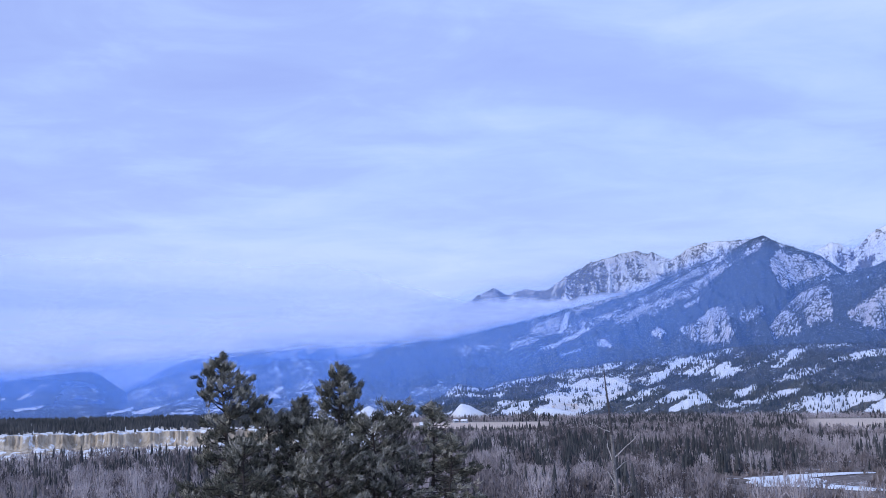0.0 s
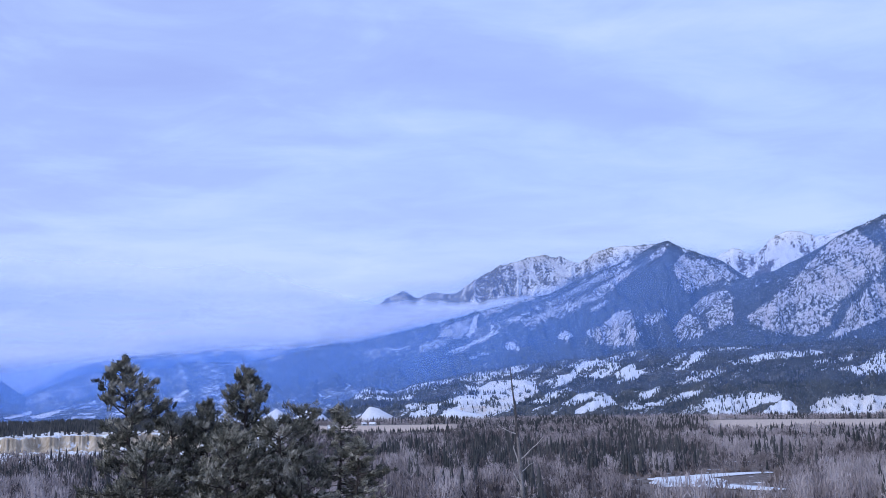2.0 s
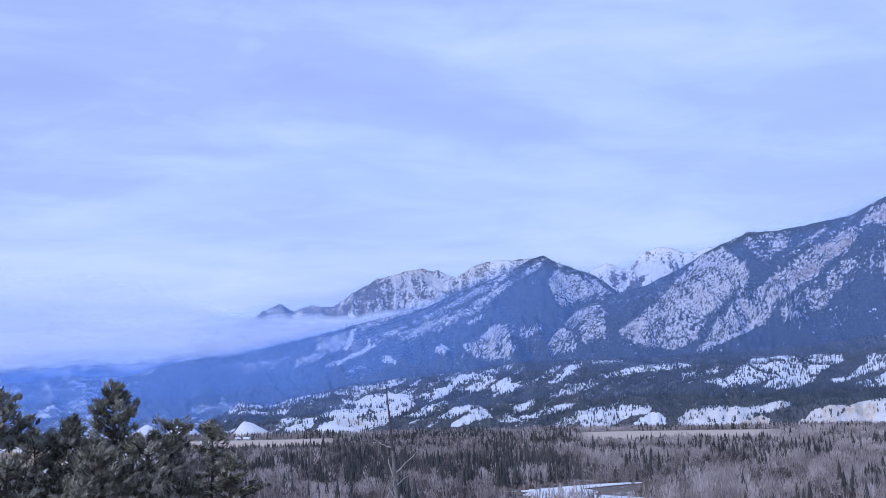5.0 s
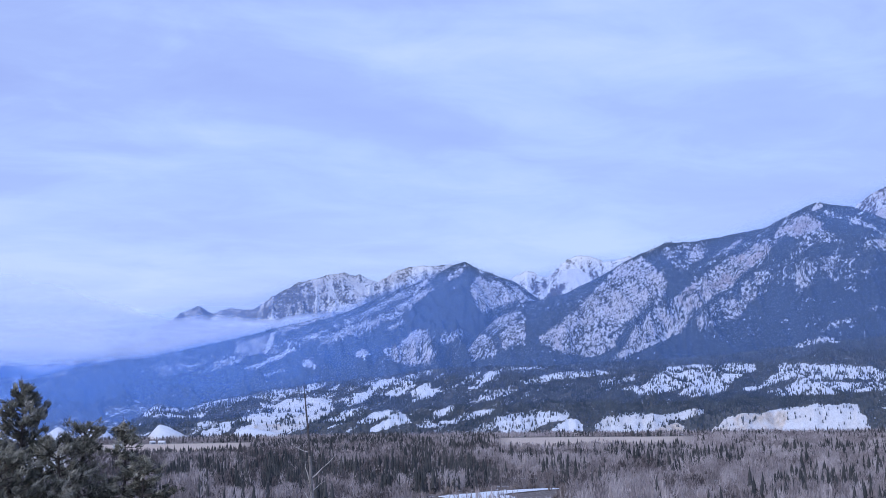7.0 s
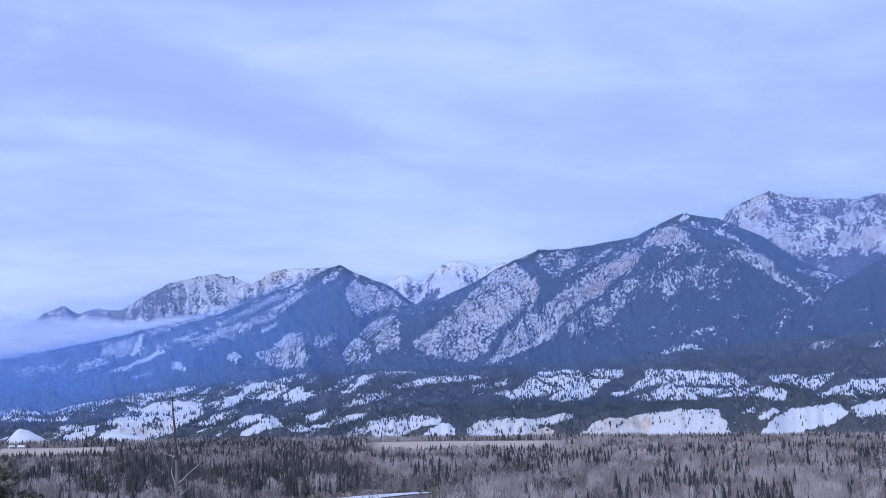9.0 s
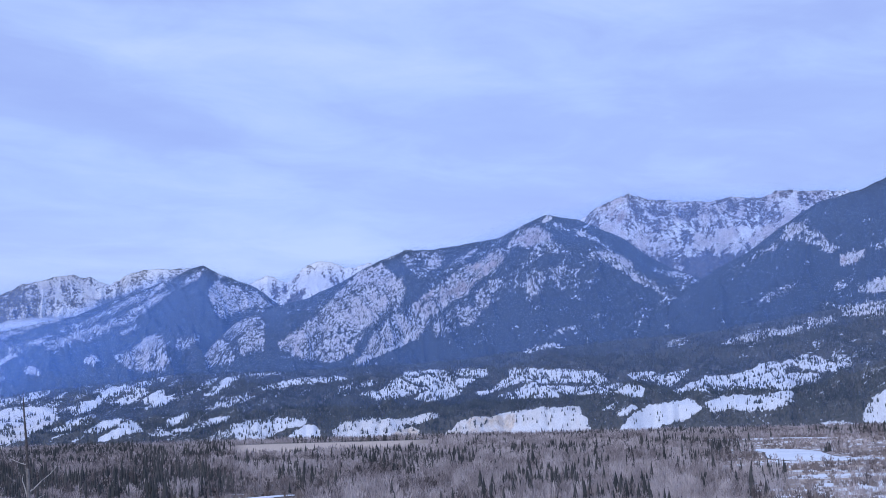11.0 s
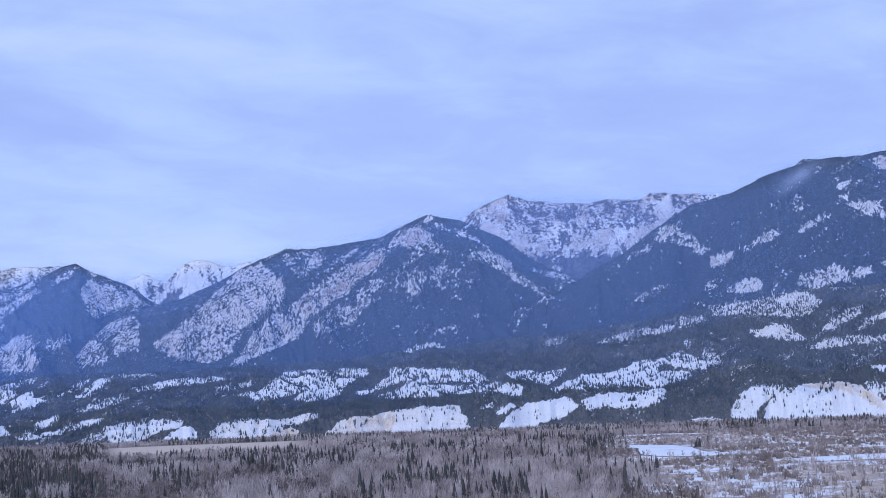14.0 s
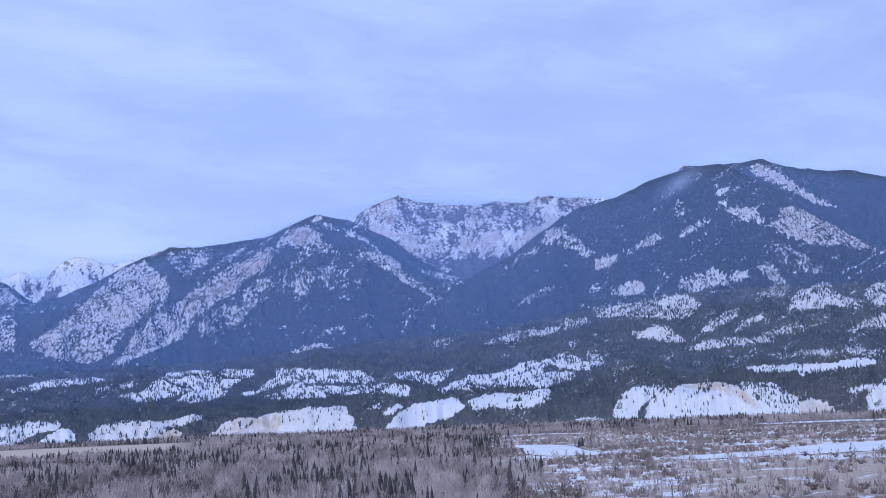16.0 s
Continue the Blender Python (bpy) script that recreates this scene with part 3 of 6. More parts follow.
patch("hill", .93, 0, (40.22, 0.92), (40.96, 1.23), (41.85, 1.55), (43.31, 1.66), (44.05, 1.83), (44.50, 2.11), (45.09, 2.23), (45.80, 2.05), (45.64, 1.62), (47.08, 1.56), (47.06, 1.22), (45.60, 0.88), (43.87, 1.03), (42.41, 1.00), (41.24, 0.96), (40.51, 0.79))
patch("hill", .76, 0, (45.67, 2.17), (46.40, 2.40), (47.13, 2.48), (47.97, 2.10), (48.09, 1.66), (47.09, 1.82), (46.24, 2.00))
patch("hill", .55, 0, (48.01, 2.68), (48.56, 2.36), (49.11, 1.91), (48.24, 1.80), (47.84, 2.25))
patch("hill", .88, .1, (17.82, -0.16), (18.81, -0.01), (20.07, 0.07), (21.61, 0.06), (21.36, -0.26), (20.33, -0.48), (19.58, -0.85), (18.96, -1.11), (18.09, -1.04))
patch("hill", 1, 0, (20.09, -1.19), (20.72, -0.71), (21.36, -0.39), (22.01, -0.28), (22.27, -0.57), (22.01, -1.12), (20.60, -1.24))
patch("hill", .86, .3, (22.92, -0.65), (23.45, -0.21), (24.51, 0.02), (26.13, -0.13), (28.05, 0.16), (28.39, 0.01), (27.50, -0.24), (26.40, -0.33), (26.95, -0.91), (27.36, -1.26), (26.13, -1.32), (24.52, -1.32), (23.06, -1.06))
patch("hill", .95, .95, (25.32, -1.28), (26.13, -0.74), (26.95, -0.49), (27.36, -1.12), (26.67, -1.34))
patch("hill", .95, .85, (28.04, -1.32), (28.88, -0.72), (29.44, -0.32), (30.28, -0.07), (30.76, -0.15), (30.28, -0.63), (29.71, -1.17), (28.60, -1.43))
patch("hill", 1, .3, (30.27, -0.86), (30.84, -0.23), (31.41, 0.03), (32.83, 0.17), (33.98, 0.30), (35.42, 0.30), (35.69, -0.14), (35.96, -0.87), (35.10, -1.00), (33.95, -1.01), (32.81, -0.97), (31.68, -1.09), (30.55, -1.26))
patch("hill", 1, .9, (30.28, -0.21), (31.13, -0.05), (32.26, -0.01), (31.96, -0.85), (30.83, -1.16), (30.13, -1.05))
patch("hill", 1, 0, (37.40, -0.98), (37.85, -0.51), (38.30, -0.10), (39.18, 0.29), (40.64, 0.44), (40.94, 0.51), (41.56, 0.12), (41.34, -0.16), (40.61, -0.48), (39.73, -0.59), (39.14, -0.85), (38.98, -1.25), (38.26, -1.27), (37.69, -1.14))
patch("hill", 1, 0, (41.80, 0.31), (42.68, 0.59), (44.42, 0.58), (45.88, 0.78), (45.92, 0.32), (44.97, -0.02), (43.81, -0.09), (42.95, 0.06), (42.07, -0.05))
patch("hill", .7, 0, (36.72, 0.25), (37.45, 0.45), (37.15, 0.17), (36.71, 0.10))
patch("hill", .85, 0, (37.43, -0.13), (38.02, 0.25), (38.37, 0.24), (37.86, -0.11))
patch("hill", .8, 0, (49.12, -0.29), (49.87, 0.44), (50.46, 0.79), (51.86, 0.70), (50.98, 0.11), (50.37, -0.57), (50.35, -1.02), (49.50, -1.02), (49.09, -0.72))
patch("hill", 1, 0, (50.63, -0.92), (50.96, -0.17), (51.85, 0.50), (52.70, 0.67), (54.36, 0.71), (55.18, 0.56), (55.95, 0.05), (56.32, -0.38), (56.75, -0.81), (56.13, -1.14), (53.68, -1.17), (52.02, -1.11))
patch("hill", 1, .95, (52.70, 0.61), (54.23, 0.74), (55.18, 0.56), (56.20, -0.23), (56.36, -0.63), (55.79, -0.33), (55.15, 0.17), (54.07, 0.50))
patch("hill", .85, 0, (55.45, 0.63), (56.00, 0.66), (56.51, 0.31), (55.96, 0.16))
patch("hill", .9, 0, (56.40, 0.59), (57.07, 0.56), (57.82, -0.02), (58.20, -0.31), (58.32, -1.03), (57.21, -1.02), (56.57, -0.69), (56.22, 0.04))
patch("hill", 1, .7, (58.18, -0.48), (58.86, -0.26), (59.37, -0.47), (59.85, -0.92), (60.55, -1.13), (59.31, -1.17), (58.26, -1.14))
patch("hill", 1, 0, (55.78, 1.40), (56.60, 1.45), (58.47, 1.41), (60.05, 1.41), (60.58, 1.58), (61.35, 1.62), (61.90, 1.43), (60.55, 1.20), (59.24, 1.12), (58.43, 0.97), (58.19, 1.18), (56.58, 1.22))
patch("hill", .75, 0, (60.45, 0.11), (60.98, 0.25), (61.75, 0.36), (61.47, 0.07))
patch("hill", .85, 0, (61.18, -0.32), (61.61, 0.23), (62.28, 0.60), (64.01, 0.47), (63.85, -1.19), (61.62, -1.17))
patch("hill", .66, 0, (47.23, -0.79), (50.64, -0.86), (50.62, -1.20), (47.79, -1.10))
patch("hill", .8, 0, (-0.25, 0.13), (0.24, 0.59), (0.75, 0.83), (1.41, 0.67), (1.87, 0.31), (1.57, 0.09), (0.39, 0.07))
patch("hill", .75, 0, (1.55, 0.56), (2.07, 0.72), (2.60, 0.66), (2.21, 0.45), (1.68, 0.50))
patch("hill", .85, 0, (1.18, 0.07), (3.02, 0.22), (2.89, 0.06))
patch("hill", .64, 0, (2.62, 0.28), (3.26, 0.86), (4.06, 1.08), (5.28, 1.13), (5.15, 0.91), (4.08, 0.63), (3.15, 0.33))
patch("hill", .62, 0, (5.42, 1.08), (6.51, 1.33), (7.90, 1.55), (9.15, 1.75), (8.88, 1.41), (7.63, 1.13), (6.52, 0.96), (5.70, 0.96))
patch("hill", .97, .2, (5.71, 0.68), (6.53, 0.60), (7.22, 0.85), (8.19, 0.99), (9.31, 0.84), (9.38, 0.56), (8.48, 0.34), (7.38, 0.06), (6.55, -0.16), (5.46, -0.23), (4.97, -0.06), (5.99, 0.24), (6.54, 0.43))
patch("hill", .97, .4, (4.71, -0.64), (5.46, -0.26), (6.83, -0.22), (8.21, 0.14), (9.04, 0.42), (9.52, 0.42), (9.05, 0.05), (8.22, -0.28), (7.12, -0.72), (6.03, -0.85), (5.21, -0.81))
patch("hill", 1, .95, (5.29, -0.76), (5.60, -0.37), (6.70, -0.33), (6.84, -0.66), (6.03, -0.85))
patch("hill", .97, .1, (2.92, -0.82), (3.44, -0.47), (3.97, -0.25), (4.56, -0.17), (4.38, -0.48), (3.86, -0.80), (3.19, -0.90))
patch("hill", .85, 0, (2.59, -0.32), (3.16, -0.14), (3.41, -0.25), (2.91, -0.44))
patch("hill", .95, 0, (9.34, -0.18), (10.17, 0.27), (11.22, 0.49), (10.74, 0.13), (9.90, -0.18))
patch("hill", 1, 0, (9.97, 0.64), (10.58, 1.12), (11.63, 1.29), (11.01, 0.75), (10.31, 0.58))
patch("hill", .95, 0, (11.23, 1.38), (11.85, 1.78), (12.86, 1.95), (13.92, 2.15), (13.58, 1.86), (12.57, 1.60), (11.72, 1.32))
patch("hill", 1, 0, (11.95, 1.00), (12.72, 1.40), (13.43, 1.77), (13.64, 1.54), (13.15, 1.17), (12.44, 0.95))
patch("hill", 1, 0, (13.47, 1.14), (14.01, 1.54), (14.42, 1.66), (14.53, 1.37), (15.14, 1.22), (14.16, 0.94), (13.67, 0.77))
patch("hill", .9, 0, (14.11, -0.23), (14.74, 0.19), (15.67, 0.50), (15.32, 0.07), (14.46, -0.29))
patch("hill", .95, 0, (10.69, -0.32), (11.59, 0.12), (12.50, 0.35), (12.31, 0.01), (11.32, -0.33))
patch("hill", 1, 0, (11.41, -0.75), (11.88, -0.36), (12.59, 0.06), (13.02, 0.14), (13.43, -0.29), (12.74, -0.39), (12.17, -0.62))
patch("hill", .8, 0, (13.69, -0.46), (15.32, -0.30), (14.75, -0.55), (13.89, -0.60))
patch("hill", .82, 0, (15.27, -0.38), (16.48, 0.10), (17.69, 0.26), (17.49, 0.01), (16.48, -0.22), (15.61, -0.38))
patch("hill", .74, 0, (15.31, 1.31), (15.89, 1.68), (16.76, 2.11), (17.11, 2.22), (16.76, 1.88), (16.04, 1.51))
patch("hill", 1, 0, (16.50, 1.39), (17.05, 1.82), (17.64, 2.22), (17.84, 2.22), (17.49, 1.73), (16.91, 1.36))
patch("hill", .64, 0, (15.61, -1.07), (17.06, -0.48), (18.36, -0.20), (18.65, -0.57), (17.06, -0.88), (16.19, -1.10))
patch("hill", .64, 0, (16.91, 0.84), (17.34, 1.24), (18.51, 1.38), (18.86, 1.23), (18.22, 0.92), (17.64, 0.72), (17.05, 0.73))
patch("front", .52, .25, (11.92, 3.42), (12.98, 3.85), (13.55, 4.29), (14.13, 4.43), (14.57, 3.85), (14.72, 3.13), (14.44, 2.70), (13.86, 2.64), (12.99, 2.49), (12.56, 2.78))
patch("front", .8, .1, (12.98, 3.82), (13.41, 4.17), (13.84, 4.43), (14.19, 4.32), (13.70, 4.00), (13.21, 3.77))
patch("front", .75, .1, (11.92, 3.45), (12.23, 3.50), (12.79, 2.78), (12.59, 2.67))
patch("front", .36, 0, (14.72, 4.00), (15.30, 4.29), (16.17, 4.43), (16.03, 4.00), (15.30, 3.42))
patch("front", .55, .2, (16.61, 6.77), (17.05, 7.21), (17.64, 6.92), (18.52, 6.91), (19.70, 6.03), (20.29, 5.82), (18.82, 5.74), (18.08, 5.60), (17.64, 5.16), (17.20, 5.16), (16.76, 5.75), (16.46, 6.19))
patch("middle", .58, .1, (15.31, 2.55), (15.89, 3.27), (16.76, 4.00), (17.34, 4.17), (17.81, 3.85), (17.93, 3.12), (17.05, 2.69), (16.18, 2.52))
patch("middle", .85, .2, (16.58, 3.88), (16.76, 4.06), (17.23, 4.20), (17.64, 3.97), (17.05, 3.82))
patch("middle", .6, .25, (17.05, 4.58), (17.49, 4.93), (18.37, 5.30), (19.11, 5.39), (19.58, 5.01), (19.40, 4.28), (19.57, 3.69), (18.81, 3.41), (18.22, 3.26), (18.08, 3.99), (17.34, 4.29))
patch("middle", .55, 0, (14.73, 2.35), (15.74, 2.84), (16.32, 2.84), (16.53, 2.52), (15.31, 2.35))
patch("front", 0.47, 0.2, (8.59, 4.08), (10.61, 4.75), (12.33, 5.48), (13.76, 6.23), (15.18, 6.88), (14.59, 6.14), (12.59, 4.93), (10.59, 4.12), (8.86, 3.58))
patch("front", 0.42, 0.1, (14.61, 6.48), (15.76, 7.56), (16.18, 7.71), (16.35, 7.25), (15.98, 6.42), (15.13, 5.89))
patch("front", 0.4, 0.1, (6.27, 3.69), (8.02, 4.32), (8.87, 4.07), (7.42, 3.38), (6.26, 3.19))
patch("front", .44, .1, (9.18, 4.73), (10.62, 5.18), (12.07, 6.00), (13.22, 6.53), (14.36, 7.06), (14.92, 7.32), (13.77, 6.31), (12.05, 5.51), (10.61, 4.84), (9.46, 4.43))
patch("front", .55, .1, (11.87, 4.52), (12.87, 4.83), (13.49, 4.98), (12.57, 4.38))
patch("front", .55, .1, (10.30, 4.13), (11.31, 4.47), (10.87, 4.03))
patch("front", .9, .1, (10.61, 3.11), (10.76, 3.37), (11.07, 3.42), (11.40, 3.15), (11.00, 2.96))
patch("front", .75, 0, (7.69, 2.79), (8.27, 2.93), (8.74, 2.52), (7.97, 2.56))
patch("front", .5, 0, (5.94, 2.19), (6.81, 2.49), (7.16, 2.34), (6.23, 2.04))
patch("front", .9, 0, (5.79, 3.20), (6.10, 3.84), (6.25, 4.30), (6.55, 4.35), (6.38, 3.69), (6.05, 3.14))
patch("front", .55, .2, (4.52, 3.72), (5.70, 4.13), (6.28, 4.30), (5.82, 3.20), (5.09, 3.07), (4.37, 3.28))
patch("front", .82, 0, (4.87, 2.43), (5.96, 2.82), (6.83, 3.24), (7.42, 3.61), (7.56, 3.37), (6.83, 2.98), (5.81, 2.59), (5.02, 2.34))
patch("front", .52, .1, (3.34, 2.83), (4.22, 3.14), (5.39, 3.27), (4.80, 2.81), (3.48, 2.45))
patch("front", .52, .3, (6.29, 4.65), (8.05, 5.25), (9.21, 5.51), (10.07, 5.77), (9.48, 5.18), (8.03, 4.64), (6.86, 4.20))
patch("front", .38, 0, (0.41, 2.55), (2.17, 2.88), (3.34, 2.72), (2.16, 2.24), (0.70, 2.11))
patch("front", .52, .1, (7.95, 4.00), (8.89, 4.50), (9.52, 4.52), (8.58, 3.99), (8.06, 3.80))
patch("back", .95, 0, (8.27, 7.13), (8.62, 7.09), (8.93, 5.89), (8.76, 5.84), (8.49, 6.54))
patch("back", .95, 0, (9.08, 7.08), (9.37, 7.10), (9.58, 6.37), (9.85, 6.01), (9.56, 5.70), (9.23, 6.38))
patch("back", .8, 0, (9.83, 7.08), (10.41, 7.27), (11.10, 6.61), (11.64, 5.73), (10.93, 5.89))
patch("far", .46, .2, (-14.83, 0.12), (-14.16, 0.79), (-13.63, 1.49), (-12.81, 1.91), (-12.20, 1.82), (-12.79, 0.78), (-13.33, 0.22), (-14.15, -0.05))
patch("far", 1, 0, (-16.52, 0.83), (-16.15, 1.08), (-16.09, 0.80), (-16.30, 0.69))
patch("far", 1, 0, (-7.36, 2.87), (-5.80, 2.92), (-6.95, 2.23))
patch("far", .95, 0, (-4.02, 2.73), (-3.15, 2.93), (-3.82, 2.38))
patch("far", .95, 0, (-4.78, 2.45), (-4.26, 2.67), (-4.02, 2.50), (-4.55, 2.24))
patch("far", .95, 0, (-21.24, -0.37), (-19.85, -0.12), (-19.85, -0.26), (-21.11, -0.48))
patch("far", .95, 0, (-16.83, -0.54), (-15.63, -0.28), (-15.71, -0.48), (-16.69, -0.63))
patch("far", .95, 0, (-15.63, -0.50), (-14.36, -0.24), (-14.52, -0.46), (-15.49, -0.64))
patch("far", .8, 0, (-21.77, 0.17), (-21.40, 0.38), (-21.56, 0.08))
patch("far", .85, 0, (-21.01, 0.19), (-20.51, 0.45), (-20.41, 0.34), (-20.88, 0.10))
patch("far", .75, 0, (-19.95, -1.07), (-13.31, -0.79), (-12.62, -0.85), (-13.30, -1.04), (-19.43, -1.16))
patch("far", .8, 0, (-13.52, 0.03), (-12.64, 0.19), (-12.72, 0.02))
patch("far", .8, 0, (-13.78, -0.64), (-12.62, -0.49), (-12.70, -0.65))
patch("far", .8, 0, (-9.98, 0.05), (-8.57, 0.35), (-8.34, 0.09), (-9.70, -0.07))
patch("far", .6, 0, (-6.57, 1.94), (-5.42, 2.16), (-4.26, 2.07), (-5.42, 1.70))
patch("gap", -.12, 0, (20.36, 5.86), (20.77, 6.27), (21.18, 6.54), (21.44, 6.68), (21.34, 6.26), (21.19, 5.85))
patch("gap", -.3, 0, (19.73, 6.54), (20.24, 6.87), (20.63, 6.54), (20.40, 6.10), (20.04, 6.32))
patch("cirque", -.42, .4, (39.40, 10.30), (40.15, 10.62), (41.34, 10.52), (43.13, 10.56), (44.33, 10.59), (45.65, 10.32), (45.18, 9.81), (44.26, 9.27), (43.39, 9.76), (42.50, 9.59), (41.30, 9.41), (40.41, 9.59), (39.83, 9.90))
patch("cirque", -.1, 0, (38.01, 8.79), (39.46, 7.86), (40.93, 7.60), (42.41, 7.66), (44.19, 7.75), (44.15, 6.93), (41.77, 6.45), (39.43, 7.13))
patch("cirque", .72, .2, (38.03, 9.52), (38.93, 9.73), (39.65, 9.18), (40.52, 8.56), (41.25, 8.29), (42.45, 8.48), (43.02, 8.01), (41.83, 7.86), (40.64, 7.96), (39.47, 8.16), (38.60, 8.77))
patch("cirque", .7, .3, (43.32, 8.15), (44.22, 8.40), (45.13, 8.94), (46.04, 9.33), (46.79, 9.58), (46.47, 9.01), (45.55, 8.48), (44.64, 7.94), (43.75, 7.77))
patch("cirque", .66, .2, (41.27, 8.67), (42.18, 9.22), (43.07, 9.18), (43.68, 9.45), (44.25, 8.98), (43.63, 8.42), (42.73, 8.17), (41.84, 8.27))
patch("cirque", .7, .5, (36.57, 10.30), (37.33, 10.86), (38.08, 10.99), (38.67, 10.73), (38.06, 10.40), (37.16, 9.99), (36.56, 9.92))
patch("rightback", -.12, 0, (60.86, 10.86), (63.11, 10.33), (66.34, 9.41), (66.05, 6.51), (62.61, 7.10), (61.19, 8.61))
patch("middle", -.08, 0, (26.98, 7.41), (27.40, 6.98), (27.60, 6.66), (27.96, 6.83), (27.54, 6.27), (26.98, 5.85), (26.70, 5.99), (26.92, 6.56))
patch("back", -.38, .1, (5.57, 5.19), (6.24, 5.94), (6.92, 6.53), (7.54, 6.83), (8.10, 6.84), (8.29, 6.32), (8.47, 5.69), (8.31, 5.23), (7.25, 5.05))
patch("back", -.34, 0, (1.76, 5.12), (2.14, 5.52), (2.68, 5.70), (3.14, 5.46), (3.43, 5.15))
patch("back", -.25, 0, (11.22, 5.58), (12.08, 5.73), (12.95, 6.32), (13.38, 6.76), (12.80, 6.61), (11.79, 6.31), (11.21, 6.16))
patch("front", -.08, 0, (12.96, 5.16), (14.12, 6.03), (15.28, 6.77), (16.16, 7.21), (16.61, 6.33), (16.76, 5.60), (15.88, 5.16), (15.30, 4.58), (14.13, 4.72))


far_range = Slope([(-40, 0.2), (-23, -0.7), (-17.88, -0.64), (-17.11, -0.1), (-16.19, 0.53), (-15.26, 1.08), (-14.18, 1.63), (-13.09, 1.97), (-11.7, 2.25),
                   (-10.01, 2.47), (-7.73, 2.75), (-7.01, 2.89), (-5.42, 2.65), (-3.82, 2.9), (-2.51, 3.07), (0.5, 3.0), (4, 2.5)],
                  4400, 2500, 0.0, 1.5, 60, 1.3, 1.6, 0.16, 3.0)
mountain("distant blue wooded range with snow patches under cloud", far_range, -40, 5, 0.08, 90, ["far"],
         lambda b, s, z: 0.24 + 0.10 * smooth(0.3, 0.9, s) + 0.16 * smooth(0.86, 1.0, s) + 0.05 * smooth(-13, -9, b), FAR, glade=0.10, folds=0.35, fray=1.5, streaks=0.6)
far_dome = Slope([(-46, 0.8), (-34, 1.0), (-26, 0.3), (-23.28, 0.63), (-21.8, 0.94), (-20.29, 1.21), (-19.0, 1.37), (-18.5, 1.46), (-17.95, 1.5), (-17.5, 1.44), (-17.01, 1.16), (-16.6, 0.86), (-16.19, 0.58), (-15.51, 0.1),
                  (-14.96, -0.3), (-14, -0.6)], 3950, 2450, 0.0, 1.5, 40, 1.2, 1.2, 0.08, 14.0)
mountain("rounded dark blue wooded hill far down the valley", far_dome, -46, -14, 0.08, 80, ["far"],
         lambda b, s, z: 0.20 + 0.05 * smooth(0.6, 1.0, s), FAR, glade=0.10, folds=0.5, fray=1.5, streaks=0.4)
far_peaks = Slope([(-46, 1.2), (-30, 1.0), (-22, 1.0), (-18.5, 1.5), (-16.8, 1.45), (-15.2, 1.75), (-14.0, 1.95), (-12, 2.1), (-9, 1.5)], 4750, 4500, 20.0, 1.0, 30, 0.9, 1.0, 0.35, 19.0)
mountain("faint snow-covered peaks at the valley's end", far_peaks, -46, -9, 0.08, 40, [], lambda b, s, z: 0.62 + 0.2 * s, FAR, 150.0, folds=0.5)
back_ridge = Slope([(-2, 3.2), (0.4, 4.5), (1.8, 5.2), (2.6, 5.67), (3.4, 5.28), (4.3, 5.6), (4.9, 5.4), (5.3, 5.45), (6.3, 6.16), (7.5, 6.8), (8.5, 7.03),
                    (9.6, 7.35), (10.7, 7.25), (11.8, 6.93), (12.6, 7.42), (13.3, 7.62), (14.9, 7.74), (15.9, 7.75), (17.5, 6.5), (20, 4.5)],
                   4560, 4050, 60.0, 1.1, 75, 0.7, 0.9, 0.26, 11.0)
mountain("jagged snow-dusted rocky ridge rising out of cloud", back_ridge, -2, 20, 0.045, 80, ["back"],
         lambda b, s, z: 0.44 + 0.10 * smooth(7.0, 8.0, b) * smooth(0.2, 0.8, s) + 0.45 * (fbm(b * 6.0 - 2.0 * s, s * 5.0, 3) - 0.5), ROCKY, folds=0.5, rock_share=0.55)
front_ridge = Slope([(-8, 1.2), (-5.4, 1.93), (-2.1, 2.77), (0.4, 3.1), (2.8, 3.59), (5.1, 4.14), (7.7, 4.82), (10.1, 5.34), (12.1, 6.2), (14.4, 7.06), (15.8, 7.75),
                     (16.33, 7.92), (17.1, 7.5), (17.9, 7.17), (19, 6.79), (20.2, 5.89), (21, 5.36), (24, 3.8), (27, 2.5)],
                    3900, 2850, 0.0, 1.25, 120, 1.7, 2.4, 0.10, 5.0)
mountain("blue wooded mountain with speckled snow faces", front_ridge, -8, 27, 0.06, 125, ["front"],
         lambda b, s, z: -0.07 + 0.24 * smooth(0.5, 1.0, s + 0.3 * (fbm(b * 0.9, s * 4, 3) - 0.5)), MOUNTAIN, glade=0.16)
gap_peak = Slope([(15, 5.6), (18, 6.6), (19.05, 7.2), (19.6, 7.42), (20.1, 7.15), (20.6, 7.05), (21.1, 7.4), (21.45, 7.85), (21.8, 7.95), (22.3, 8.05), (22.7, 8.08), (23.1, 7.95), (23.5, 7.8),
                  (24, 7.75), (24.8, 8.0), (26, 7.4), (29, 6.0)], 4700, 4250, 80.0, 1.0, 48, 0.65, 1.6, 0.30, 21.0)
mountain("bright snow-covered rocky peak behind a saddle", gap_peak, 15, 29, 0.045, 60, ["gap"], lambda b, s, z: 0.60 + 0.12 * s + 1.0 * (fbm(b * 8.0 + 4.0 * s, s * 6.0, 3) - 0.5), HIGH, 230.0, folds=0.4)
